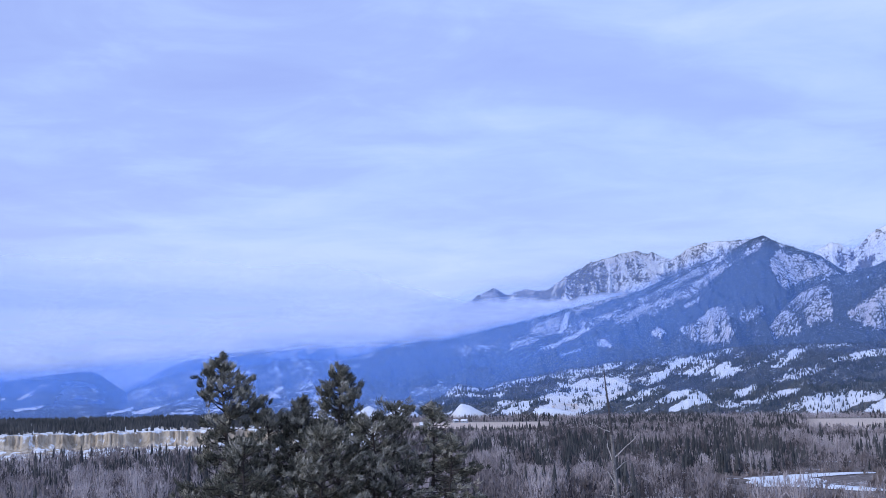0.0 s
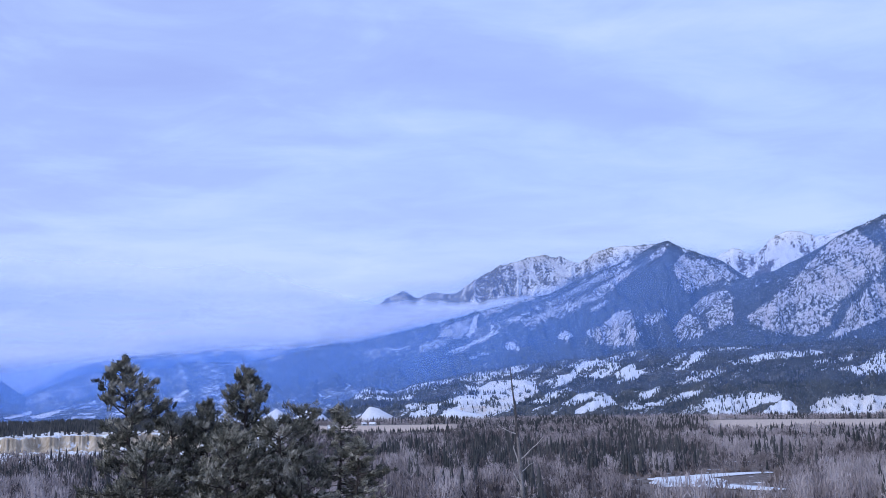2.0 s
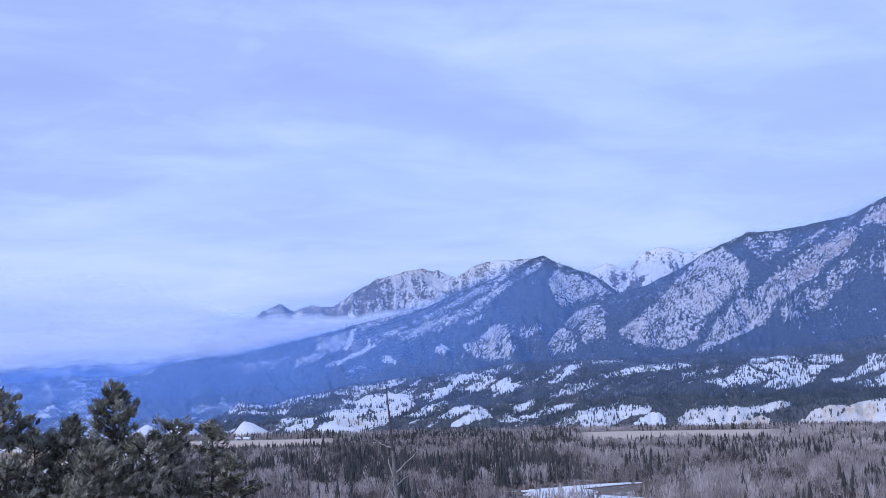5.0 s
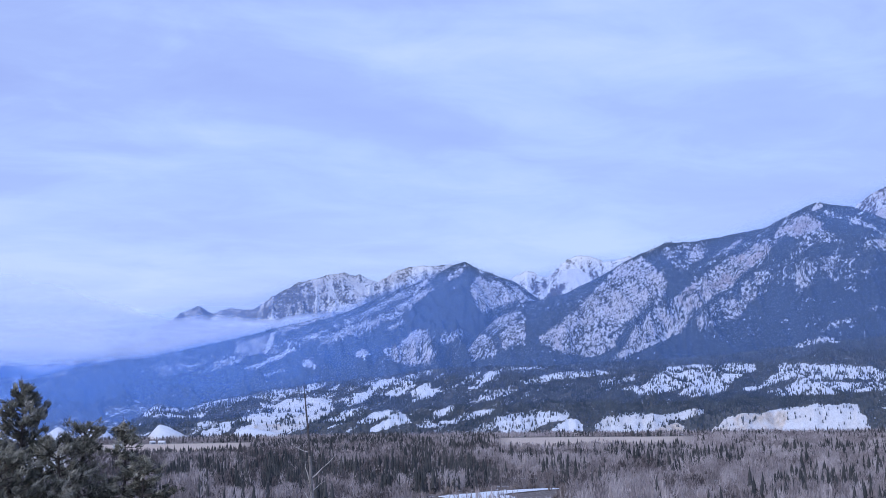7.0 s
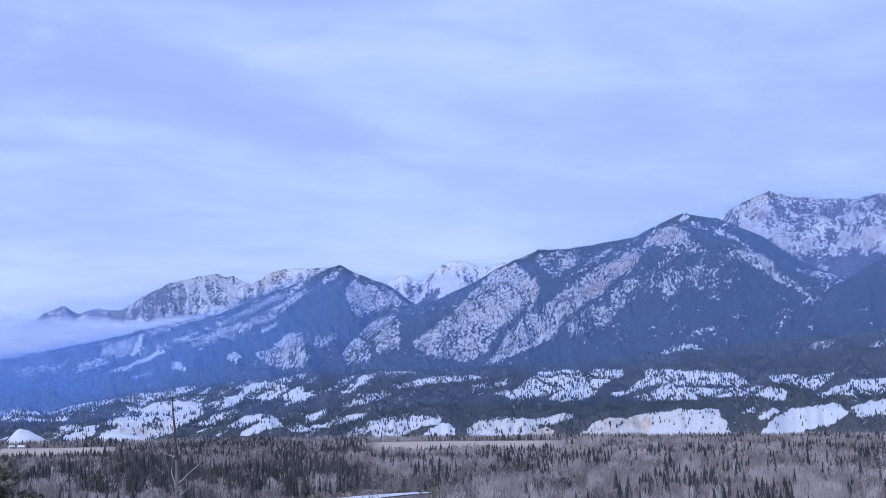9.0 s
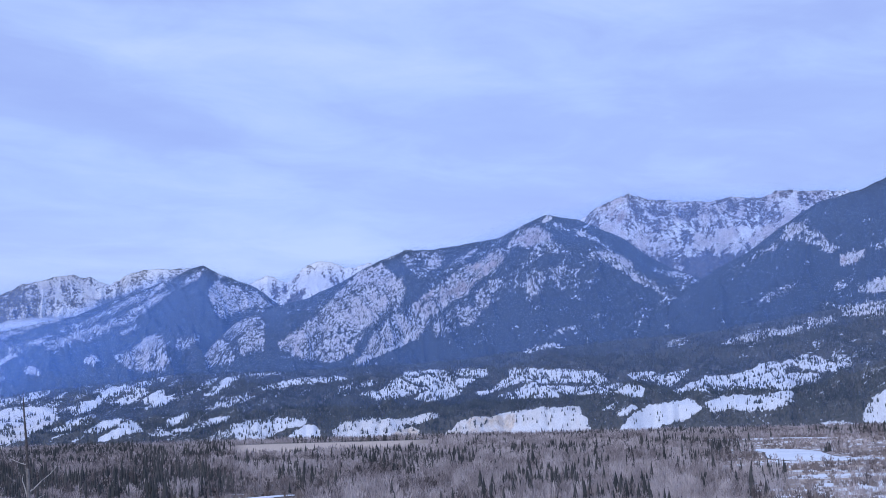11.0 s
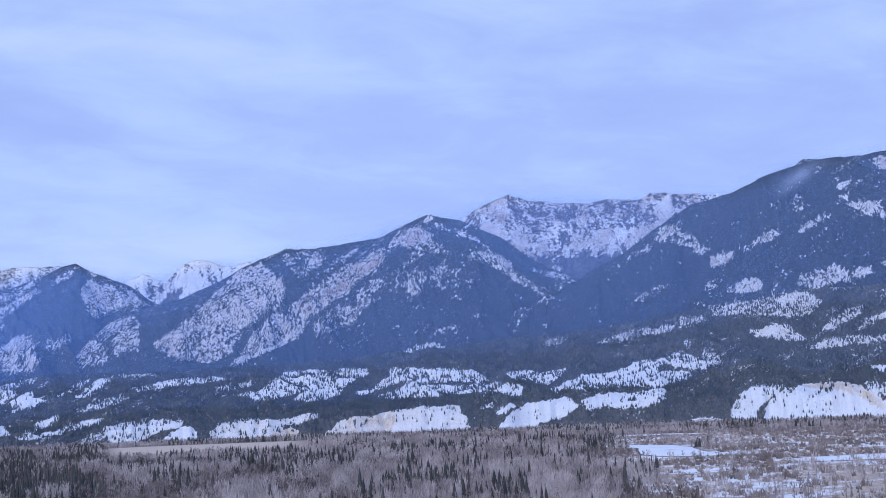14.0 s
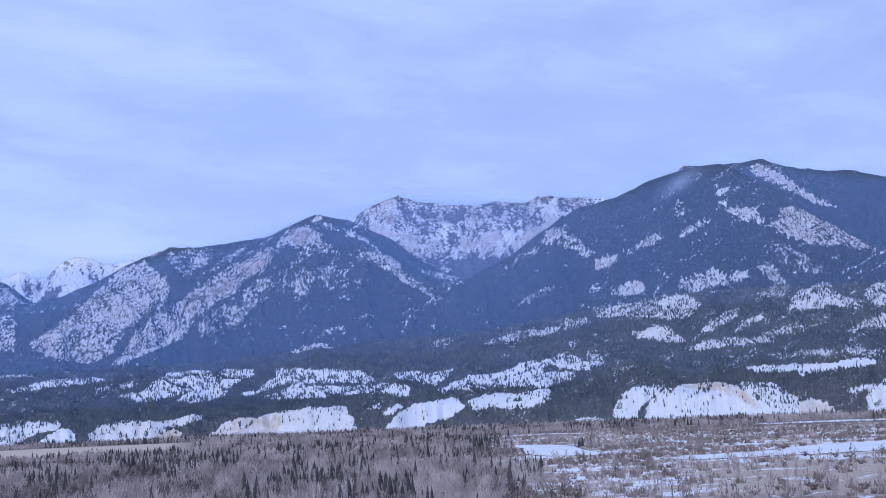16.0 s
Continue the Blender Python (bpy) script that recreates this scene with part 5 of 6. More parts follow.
def build_valley_woods():
    n = 92000
    b, r = rng.uniform(-34, 70, n), rng.uniform(375, 2060, n)
    x, y = r * np.sin(np.radians(b)), r * np.cos(np.radians(b))
    flats = smooth(41, 47, b + 14 * (fbm(r / 150, b / 4, 3) - 0.5)) * smooth(1650, 1450, r)
    keep = ~in_channel(x, y)
    straw = straw_share(x, y)
    keep &= ~((straw > 0.4) & (b < 40)) & ~((b < -3.5) & (r > 735))
    bog = (in_channel(x, y, 14.0) | in_channel(x * 1.08, y * 1.08, 6.0) | in_channel(x * 1.17, y * 1.17, 4.0)) & (b < 32)
    before = (in_channel(x * 1.03, y * 1.03, 3.0) | in_channel(x * 1.06, y * 1.06, 3.0) | in_channel(x * 1.09, y * 1.09, 3.0)) & (b < 32)
    keep &= ~before | (rng.random(n) < 0.12)
    grove = fbm(b * 0.42 + 5, r / 120, 4, 0.58)
    band = smooth(590, 660, r) * smooth(960, 860, r) * smooth(19, 25, b) * smooth(48, 45, b)
    olive = smooth(470, 540, r) * smooth(850, 770, r) * smooth(-3, 1, b) * smooth(19, 15, b)
    west = smooth(540, 600, r) * smooth(-4, -7, b)
    far_belt = smooth(1000, 1300, r) * smooth(18, 12, b)
    dark = grove + 0.02 * band + 0.12 * olive + 0.22 * west + 0.08 * far_belt - 0.05 * smooth(560, 480, r)
    lone = rng.random(n)
    river_view = (b < 32) & (in_channel(x * 1.13, y * 1.13, 8.0) | in_channel(x * 1.21, y * 1.21, 8.0) | in_channel(x * 1.3, y * 1.3, 8.0))
    conifer = keep & (((dark > 0.565) & (lone < np.interp(b, (14, 22), (0.40, 0.27)))) | (lone < 0.015)) & (flats < 0.5) & ~bog & ~before & ~river_view
    bare = keep & ~conifer & (lone > flats * 0.93) & ~bog
    thicket = fbm(x / 35, y / 35 + 3, 3) > 0.53
    scrub = (fbm(b * 0.35 + 20, r / 90 + 11, 4) > 0.54) & (r > 700) & (rng.random(n) < 0.75)
    open_straw = (b > 53.5) & (r < 640)
    shrub = keep & ~conifer & ~bare & ~(open_straw & (rng.random(n) < 0.72)) & (bog | scrub | (thicket & (rng.random(n) < 0.55)) | (rng.random(n) < 0.10))
    near = r < 900
    murky = bare & (b < 17 + 5 * (fbm(x / 90, y / 90, 2) - 0.5)) & (b > -4) & (r > 620 + 120 * (fbm(x / 80 + 9, y / 80, 2) - 0.5)) & (r < 1300) & (rng.random(n) < np.clip(3.2 * (fbm(b * 0.5 + 12, r / 90, 4) - 0.28), 0.15, 0.95))
    dim = fbm(b * 0.4 + 30, r / 110 + 7, 4, 0.58)
    murky |= bare & (b < 15) & (r <= 700) & (rng.random(n) < np.clip(2.6 * (fbm(b * 0.6 + 2, r / 60, 3) - 0.30), 0.1, 0.8))
    murky |= bare & (b >= 14) & (dim > 0.63) & (rng.random(n) < 0.75)
    bare &= ~murky
    dull = bare & (dim + 0.12 * (rng.random(n) - 0.5) + 0.08 * smooth(17, 12, b) > 0.545)
    bare &= ~dull
    for mask, kinds, name, mat, label, cat, h0, h1, w0, w1 in (
        (conifer & near, SPIRES, "spruce_wood", SPRUCE, "dark narrow spruces standing in the valley wood", "conifers", 6.0, 13.0, 0.22, 0.34),
        (conifer & ~near, SMALL_SPIRES, "spruce_wood", SPRUCE, "distant dark spruces on the valley floor", "conifers", 5.5, 11.5, 0.34, 0.5),
        (bare & (r < 600), COTTONWOODS, "cottonwood_grove", BARE, "leafless grey cottonwoods on the valley floor", "bare trees", 5.0, 10.0, 0.6, 1.0),
        (bare & (r >= 600) & near, MIDDLE_COTTONWOODS, "cottonwood_grove", BARE, "leafless grey cottonwoods beyond the river", "bare trees", 4.5, 9.0, 0.55, 0.9),
        (bare & ~near, SMALL_COTTONWOODS, "cottonwood_grove", BARE, "distant leafless grey cottonwood groves", "bare trees", 4.5, 8.5, 0.6, 1.0),
        (dull & near, MIDDLE_COTTONWOODS, "cottonwood_grove", BARE_DULL, "dull grey-brown leafless cottonwoods near the river", "bare trees", 4.5, 9.0, 0.6, 0.95),
        (dull & ~near, SMALL_COTTONWOODS, "cottonwood_grove", BARE_DULL, "dull grey-brown leafless cottonwood groves", "bare trees", 4.5, 9.0, 0.6, 0.95),
        (murky, SMALL_COTTONWOODS, "birch_thicket", THICKET, "dark brown leafless thicket on the valley floor", "bare trees", 4.5, 8.0, 0.6, 1.0),
        (shrub, WILLOWS, "willow_scrub", SHRUB, "brown leafless willow scrub on the river flats", "shrubs", 1.4, 4.0, 0.9, 1.6),
    ):
        xs, ys = x[mask], y[mask]
        h = rng.uniform(h0, h1, len(xs)) * (0.45 + 1.1 * fbm(xs / 45, ys / 45 + 8, 3))
        if name == "spruce_wood":
            h = h * np.interp(bearing_of(xs, ys), (-4, 4), (0.72, 0.95))
        wood(name, kinds, xs, ys, ground_z(xs, ys) - 0.1, h, h * rng.uniform(w0, w1, len(xs)), mat, label, cat, rng)


build_valley_woods()


def build_bluff_wood():
    n = 15000
    b, off = rng.uniform(-44, -5, n), rng.uniform(2, 590, n)
    f = bluff_front(b)
    keep = (off > np.interp(b, (-18, -15.5), (12, 70)) + 90 * (fbm(b * 0.7, b * 0 + 3, 3) - 0.5)) | (rng.random(n) < 0.22)
    b, off, f = b[keep], off[keep], f[keep]
    P = at(b, f + off, bluff_top(b, f) * 1.03 - 0.2)
    h = rng.uniform(2.8, 6.5, len(b))
    wood("spruce_wood", SMALL_SPIRES, P[:, 0], P[:, 1], P[:, 2], h, h * rng.uniform(0.34, 0.5, len(b)), SPRUCE,
         "dark conifers on top of the clay bluff", "conifers", rng)


build_bluff_wood()


def build_hill_woods():
    n = 125000
    b, s = rng.uniform(-4, 72, n), rng.uniform(0.02, 1.0, n) ** 0.9
    r, z = foothills.at(b, s)
    P = at(b, r, z)
    snow, _ = foothills.cover(b, s, P)
    clump = fbm(P[:, 0] / 26, P[:, 1] / 26, 3)
    keep = (rng.random(n) < (np.clip(1.05 - 0.96 * snow, 0.14, 1) - 0.10 * smooth(0.88, 0.95, snow)) * np.interp(b, (6, 20), (0.40, 1.0))) & ((clump > 0.36 + 0.13 * snow) | (rng.random(n) < 0.30)) & (z > 1.0)
    keep |= (snow > 0.5) & (snow < 0.92) & (clump > 0.53) & (rng.random(n) < 0.42) & (z > 1.0)
    keep |= (s < 0.13) & (z > 1.5) & (fbm(b * 2.5 + 1, s * 14, 3) > 0.54) & (rng.random(n) < 0.04)
    P, snow = P[keep], snow[keep]
    h = rng.uniform(4.2, 8.5, len(P)) * (0.8 + 0.4 * rng.random(len(P)))
    wood("pine_wood", SMALL_SPIRES, P[:, 0], P[:, 1], P[:, 2] - 0.4, h, h * rng.uniform(0.34, 0.55, len(P)), PINE,
         "open dark pine wood on snowy foothills", "conifers", rng)


build_hill_woods()


TINY_SPIRES = [conifer_kind(rng, 1, 3) for _ in range(3)]


def slope_trees(slope, b0, b1, n, label):
    """Single trees standing on the snowy faces of a mountain."""
    b, s = rng.uniform(b0, b1, n), rng.uniform(0.05, 1.0, n)
    r, z = slope.at(b, s)
    P = at(b, r, z)
    snow, _ = slope.cover(b, s, P)
    clump = fbm(P[:, 0] / 18, (P[:, 1] + P[:, 2]) / 18, 3)
    keep = (snow > 0.14) & (rng.random(n) < 0.8 - 0.62 * snow) & (clump > 0.34 + 0.22 * snow)
    P = P[keep]
    h = rng.uniform(4.0, 8.0, len(P))
    wood("pine_wood", TINY_SPIRES, P[:, 0], P[:, 1], P[:, 2] - 0.5, h, h * rng.uniform(0.45, 0.65, len(P)), PINE, label, "conifers", rng)


slope_trees(middle, 14, 46, 90000, "scattered pines on a snow-speckled mountain face")
slope_trees(right_front, 39, 68, 80000, "scattered pines on a wooded mountain side")
slope_trees(front_ridge, -2, 24, 50000, "scattered pines on a blue mountain side")


# ---- single trees and bushes on the valley floor ----
def tone_mesh(name, parts, material, tone):
    me = mesh_from(name, *join(parts), material)
    paint(me, "tone", np.full(len(me.vertices), tone))
    return me


def valley_spruce(seed):
    """A narrow spruce of unit height: trunk and ragged drooping whorls."""
    g = np.random.default_rng(seed)
    root = tagged(new("spruce_tree"), "tall narrow dark spruce among bare cottonwoods", "spruce tree", "single spruces on the valley floor")
    part("trunk", tone_mesh("trunk", [tube([(0, 0, 0), (0, 0, 0.5), (0, 0, 0.99)], [0.016, 0.009, 0.002], 5)], BARK, 0.5), root)
    parts = []
    for k in range(15):
        h = 0.07 + 0.90 * k / 15
        reach = 0.15 * (1 - h) ** 0.8 * g.uniform(0.75, 1.15) + 0.012
        for a in g.uniform(0, 6.28, 8):
            L = reach * g.uniform(0.6, 1.15)
            mid = np.array([0.55 * L * math.cos(a), 0.55 * L * math.sin(a), h + 0.012])
            parts.append(blade(np.array([0, 0, h + 0.05]), np.array([L * math.cos(a), L * math.sin(a), h - 0.02 - 0.12 * L]), 0.035, a + 1.57))
            parts.append(blade(mid, mid + np.array([0.3 * L * math.cos(a), 0.3 * L * math.sin(a), -0.045]), 0.045, a + 1.57))
    tagged(part("crown", tone_mesh("crown", parts, SPRUCE, 0.25), root), kind="stuff")
    return root


def willow_bush(seed):
    """A rounded leafless bush of unit height: stems fanning from the root, finer twigs above."""
    g = np.random.default_rng(seed)
    root = tagged(new("willow_bush"), "dark brown rounded leafless willow bush on straw", "bush", "willow bushes on the river flats")
    stems, twigs = [], []
    for a in g.uniform(0, 6.28, 12):
        out, up = g.uniform(0.1, 0.55), g.uniform(0.4, 0.7)
        tip = np.array([out * math.cos(a), out * math.sin(a), up])
        stems.append(tube([(0.1 * tip[0], 0.1 * tip[1], -0.05), tuple(0.55 * tip + np.array([0, 0, 0.06])), tuple(tip)], [0.025, 0.016, 0.006], 4))
        for _ in range(9):
            p = tip * g.uniform(0.4, 1.0)
            twigs.append(blade(p, p + np.array([g.uniform(-.22, .22), g.uniform(-.22, .22), g.uniform(0.12, 0.36)]), g.uniform(0.03, 0.07), g.uniform(0, 3.14)))
    part("stem", tone_mesh("stem", stems, THICKET, 0.3), root)
    tagged(part("twigs", tone_mesh("twigs", twigs, SHRUB, 0.25), root), kind="stuff")
    return root


def bare_sapling(seed):
    """A slim leafless cottonwood of unit height: stem, rising limbs, fine twigs."""
    g = np.random.default_rng(seed)
    root = tagged(new("cottonwood_tree"), "slim leafless grey cottonwood on the river flats", "bare tree", "single cottonwoods on the river flats")
    part("trunk", tone_mesh("trunk", [tube([(0, 0, -0.02), (0.01, 0, 0.4), (-0.005, 0.01, 0.98)], [0.016, 0.011, 0.003], 5)], WEATHERED, 0.5), root)
    twigs = []
    for k in range(13):
        h, a, L = g.uniform(0.25, 0.85), g.uniform(0, 6.28), g.uniform(0.10, 0.24)
        tip = np.array([L * math.cos(a), L * math.sin(a), h + g.uniform(0.10, 0.26)])
        part("limb", tone_mesh("limb", [tube([(0, 0, h), tuple(0.5 * (tip + np.array([0, 0, h])) + np.array([0, 0, -0.02])), tuple(tip)], [0.008, 0.006, 0.002], 4)], WEATHERED, 0.5), root)
        for _ in range(7):
            p = np.array([0, 0, h]) + (tip - np.array([0, 0, h])) * g.uniform(0.3, 1.0)
            twigs.append(blade(p, p + np.array([g.uniform(-.07, .07), g.uniform(-.07, .07), g.uniform(0.05, 0.14)]), g.uniform(0.008, 0.016), g.uniform(0, 3.14)))
    tagged(part("twigs", tone_mesh("twigs", twigs, BARE_DULL, 0.5), root), kind="stuff")
    return root


def stand(kinds, places, wide=1.0):
    """Places copies of the kinds: (bearing, distance, height)."""
    g = random.Random(len(places))
    for i, (bearing, distance, height) in enumerate(places):
        x, y = (float(v) for v in at(bearing, distance)[:2])
        w = height * wide * g.uniform(0.85, 1.2)
        m = pose(x, y, float(ground_z(np.array(x), np.array(y))) - 0.05, 0, 0, g.uniform(0, 360)) @ Matrix.Diagonal((w, w, height, 1))
        if i < len(kinds):
            kinds[i].matrix_basis = m
        else:
            kind = kinds[i % len(kinds)]
            kind_scale = kind.scale.copy()
            kind.scale = (1, 1, 1)
            copy_thing(kind, m)
            kind.scale = kind_scale


stand([valley_spruce(2), valley_spruce(5), valley_spruce(9)], [
    (19.4, 920, 10.6), (20.36, 858, 10.8), (22.8, 877, 14.5), (23.86, 829, 13.0), (24.65, 781, 10.0), (29.0, 764, 14.8), (28.03, 794, 10.7), (35.33, 682, 10.4), (35.62, 673, 11.6),
    (36.82, 674, 10.6), (37.74, 678, 11.4), (38.08, 657, 12.7), (38.6, 652, 10.3), (40.27, 644, 11.1), (40.55, 636, 9.1), (41.7, 612, 8.5), (42.85, 604, 10.4), (43.31, 597, 10.3), (43.8, 608, 9.6)])
stand([willow_bush(3), willow_bush(6), willow_bush(11)], [
    (48.91, 545, 3.2), (50.18, 556, 3.2), (51.15, 552, 2.7), (58.5, 448, 4.8), (59.33, 447, 4.2), (56.88, 451, 2.8), (60.86, 450, 3.7), (58.27, 691, 3.9), (57.15, 455, 2.8), (55.71, 427, 3.2),
    (59.67, 563, 3.2), (60.78, 604, 3.9), (59.66, 672, 3.8), (57.24, 608, 3.4), (61.71, 710, 3.3), (60.38, 657, 3.7)], 1.5)
stand([bare_sapling(4), bare_sapling(8), bare_sapling(15)], [
    (52.94, 545, 8.4), (54.44, 525, 7.8), (55.1, 509, 8.5), (53.55, 559, 7.0), (52.13, 565, 6.3), (49.44, 492, 6.0), (51.52, 462, 6.2), (53.76, 446, 6.8), (55.98, 432, 6.3), (61.6, 495, 5.0),
    (47.04, 494, 6.5), (45.35, 526, 7.0)])


# ---- farm buildings on the valley floor ----
def box_mesh(name, x0, x1, y0, y1, z0, z1, material):
    V = [(x, y, z) for z in (z0, z1) for x, y in ((x0, y0), (x1, y0), (x1, y1), (x0, y1))]
    F = [(3, 2, 1, 0), (4, 5, 6, 7), (0, 1, 5, 4), (1, 2, 6, 5), (2, 3, 7, 6), (3, 0, 4, 7)]
    return mesh_from(name, np.array(V), np.array(F), material)


def farmhouse(bearing, distance, wide, deep, eaves, ridge, turn, label, category):
    root = tagged(new("farmhouse" if category == "house" else "shed"), label, category)
    x, y = (float(v) for v in at(bearing, distance)[:2])
    root.matrix_basis = pose(x, y, float(ground_z(np.array(x), np.array(y))) - 0.1, 0, 0, -bearing + turn)
    w, d = wide / 2, deep / 2
    V = [(-w, -d, 0), (w, -d, 0), (w, d, 0), (-w, d, 0), (-w, -d, eaves), (w, -d, eaves), (w, d, eaves), (-w, d, eaves), (-w, 0, ridge), (w, 0, ridge)]
    F = [(0, 1, 5), (0, 5, 4), (2, 3, 7), (2, 7, 6), (1, 2, 6), (1, 6, 5), (3, 0, 4), (3, 4, 7), (4, 7, 8), (6, 5, 9)]
    part("wall", mesh_from("wall", np.array(V), np.array(F), HOUSE_WALL), root)
    for side in (-1, 1):
        o, t = 0.5, 0.35
        a, b = Vector((0, side * (d + o), eaves - 0.3)), Vector((0, 0, ridge))
        R = []
        for lift in (0.02, t):
            R += [(-w - o, a.y, a.z + lift), (w + o, a.y, a.z + lift), (w + o, b.y, b.z + lift), (-w - o, b.y, b.z + lift)]
        F = [(0, 3, 2, 1), (4, 5, 6, 7), (0, 1, 5, 4), (1, 2, 6, 5), (2, 3, 7, 6), (3, 0, 4, 7)]
        part("roof", mesh_from("roof", np.array(R), np.array(F), ROOF_SNOW), root, "snow-covered roof slope")
    for k in (-0.55, 0.0, 0.55):
        part("window", box_mesh("window", k * w - 0.6, k * w + 0.6, -d - 0.06, -d + 0.05, 1.0, 2.3, WINDOW_GLASS), root)


farmhouse(-1.05, 1345, 11.0, 8.0, 4.6, 7.6, 12, "pale farmhouse with a snowy roof in the valley", "house")
farmhouse(1.0, 1640, 9.0, 6.0, 3.2, 5.0, -20, "small pale shed with a snowy roof in a field", "shed")
farmhouse(0.55, 1660, 7.0, 5.0, 3.0, 4.6, 30, "small pale shed with a snowy roof in a field", "shed")


# ---- haze and cloud ----
def vapour(name, label, material, b0, b1, e0, e1, distance, tilt, thick, nb=120, ne=40):
    """A thin curved layer of vapour, leaning back as it rises."""
    B, E = np.meshgrid(np.linspace(b0, b1, nb), np.linspace(e0, e1, ne))
    R = distance + tilt * (E - e0)
    P = at(B, R, EYE + R * np.tan(np.radians(E)))
    share = thick(B, E).ravel()
    faces = grid_faces(ne, nb)
    faces = faces[share[faces].max(axis=1) > 0.003]
    used = np.unique(faces)
    renumber = np.zeros(len(share), int)
    renumber[used] = np.arange(len(used))
    me = mesh_from(name, P.reshape(-1, 3)[used], renumber[faces], material, True)
    paint(me, "thick", share[used])
    tagged(new(name, me), label, "mist", kind="structure")


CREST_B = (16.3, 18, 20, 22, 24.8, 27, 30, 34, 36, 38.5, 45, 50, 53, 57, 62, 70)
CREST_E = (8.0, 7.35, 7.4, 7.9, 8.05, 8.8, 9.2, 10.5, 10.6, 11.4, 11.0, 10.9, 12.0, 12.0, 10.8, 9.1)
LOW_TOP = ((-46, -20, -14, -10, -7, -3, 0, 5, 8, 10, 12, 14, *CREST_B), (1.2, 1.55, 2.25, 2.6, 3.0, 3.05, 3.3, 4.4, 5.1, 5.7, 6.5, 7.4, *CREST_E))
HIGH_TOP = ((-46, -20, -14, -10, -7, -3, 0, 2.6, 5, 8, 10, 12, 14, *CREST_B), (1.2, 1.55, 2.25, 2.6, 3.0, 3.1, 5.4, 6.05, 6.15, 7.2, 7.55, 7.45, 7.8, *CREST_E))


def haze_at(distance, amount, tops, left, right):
    """Haze painted as a blue sheet before the mountains: denser over the long valley (left), thinner before the near
    slopes (right).
    """
    vapour("haze", "blue-tinted sheet that paints distance haze before the mountains", HAZE, -46, 84, -0.9 if distance > 2600 else -1.1, 18.0, distance, 0.0,
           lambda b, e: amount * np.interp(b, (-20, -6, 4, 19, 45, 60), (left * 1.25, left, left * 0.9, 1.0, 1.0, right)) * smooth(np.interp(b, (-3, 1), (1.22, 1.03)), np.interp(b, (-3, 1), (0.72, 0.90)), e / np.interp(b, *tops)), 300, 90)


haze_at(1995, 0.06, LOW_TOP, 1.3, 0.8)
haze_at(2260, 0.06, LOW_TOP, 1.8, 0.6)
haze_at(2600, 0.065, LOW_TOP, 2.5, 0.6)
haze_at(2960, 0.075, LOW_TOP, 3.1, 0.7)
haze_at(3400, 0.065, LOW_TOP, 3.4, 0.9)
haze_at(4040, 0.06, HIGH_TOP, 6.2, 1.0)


def bank_thickness(b, e):
    low = np.interp(b, (-46, -20, -17, -14, -10, -7, -3, 0, 5, 7.7, 9.6), (1.25, 1.3, 1.45, 2.1, 2.45, 2.82, 2.85, 3.0, 3.8, 4.5, 5.2))
    high = np.interp(b, (-46, -6, 0, 3, 8, 9.8), (6.5, 6.2, 5.15, 5.0, 5.2, 5.5)) + 0.5 * (fbm(b * 0.9, b * 0 + 5, 4) - 0.5)
    left = smooth(2, -8, b)
    body = smooth(low - 0.25, low + 0.35 + 0.15 * left, e + 0.35 * (fbm(b * 0.8 + 7, e * 1.5, 4) - 0.5) * left) * smooth(high + 0.10 + 1.6 * left, high - 0.30 - 1.0 * left, e)
    return body * smooth(10.2, 8.6, b)


vapour("cloud_bank", "white cloud bank lying along the mountain side", CLOUD, -46, 11, 0.4, 8.0, 3750, 50.0,
       lambda b, e: 0.92 * bank_thickness(b, e), 300, 110)


def summit_mist(b, e):
    return 0.35 * np.exp(-((b - 53.2) / 0.9) ** 2 - ((e - 10.9 - 0.5 * (b - 53.2)) / 0.35) ** 2)


vapour("summit_mist", "faint mist drifting off a wooded summit", CLOUD, 50, 58, 9.2, 12.5, 3150, 0.0, summit_mist, 80, 40)


# ---- trees below the lookout ----
def needle_mesh(sprays, seed):
    """Sprays of five needle tufts round a twig; rows of place, direction, size and tone."""
    r = np.random.default_rng(seed)
    q, d, size = sprays[:, None, :3], sprays[:, None, 3:6], sprays[:, None, 6:7]
    ref = np.where(np.abs(d[..., 2:3]) < 0.9, np.array([0.0, 0.0, 1.0]), np.array([1.0, 0.0, 0.0]))
    u = np.cross(d, ref)
    u /= np.linalg.norm(u, axis=-1, keepdims=True)
    w = np.cross(d, u)
    k = np.arange(5)[None, :, None]
    a = 2.4 * k + r.random((len(sprays), 5, 1))
    out = u * np.cos(a) + w * np.sin(a)
    s0 = q + d * size * (k / 5 - 0.3)
    way = d * 0.9 + out * 0.62
    way /= np.linalg.norm(way, axis=-1, keepdims=True)
    tip = s0 + way * size * r.uniform(0.6, 1.0, a.shape)
    side = np.cross(d, out) * 0.024
    V = np.stack([s0 - side, s0 + side, tip], 2).reshape(-1, 3)
    me = mesh_from("crown", V, np.arange(len(V)).reshape(-1, 3), NEEDLE)
    paint(me, "tone", np.repeat(sprays[:, 7], 15))
    return me


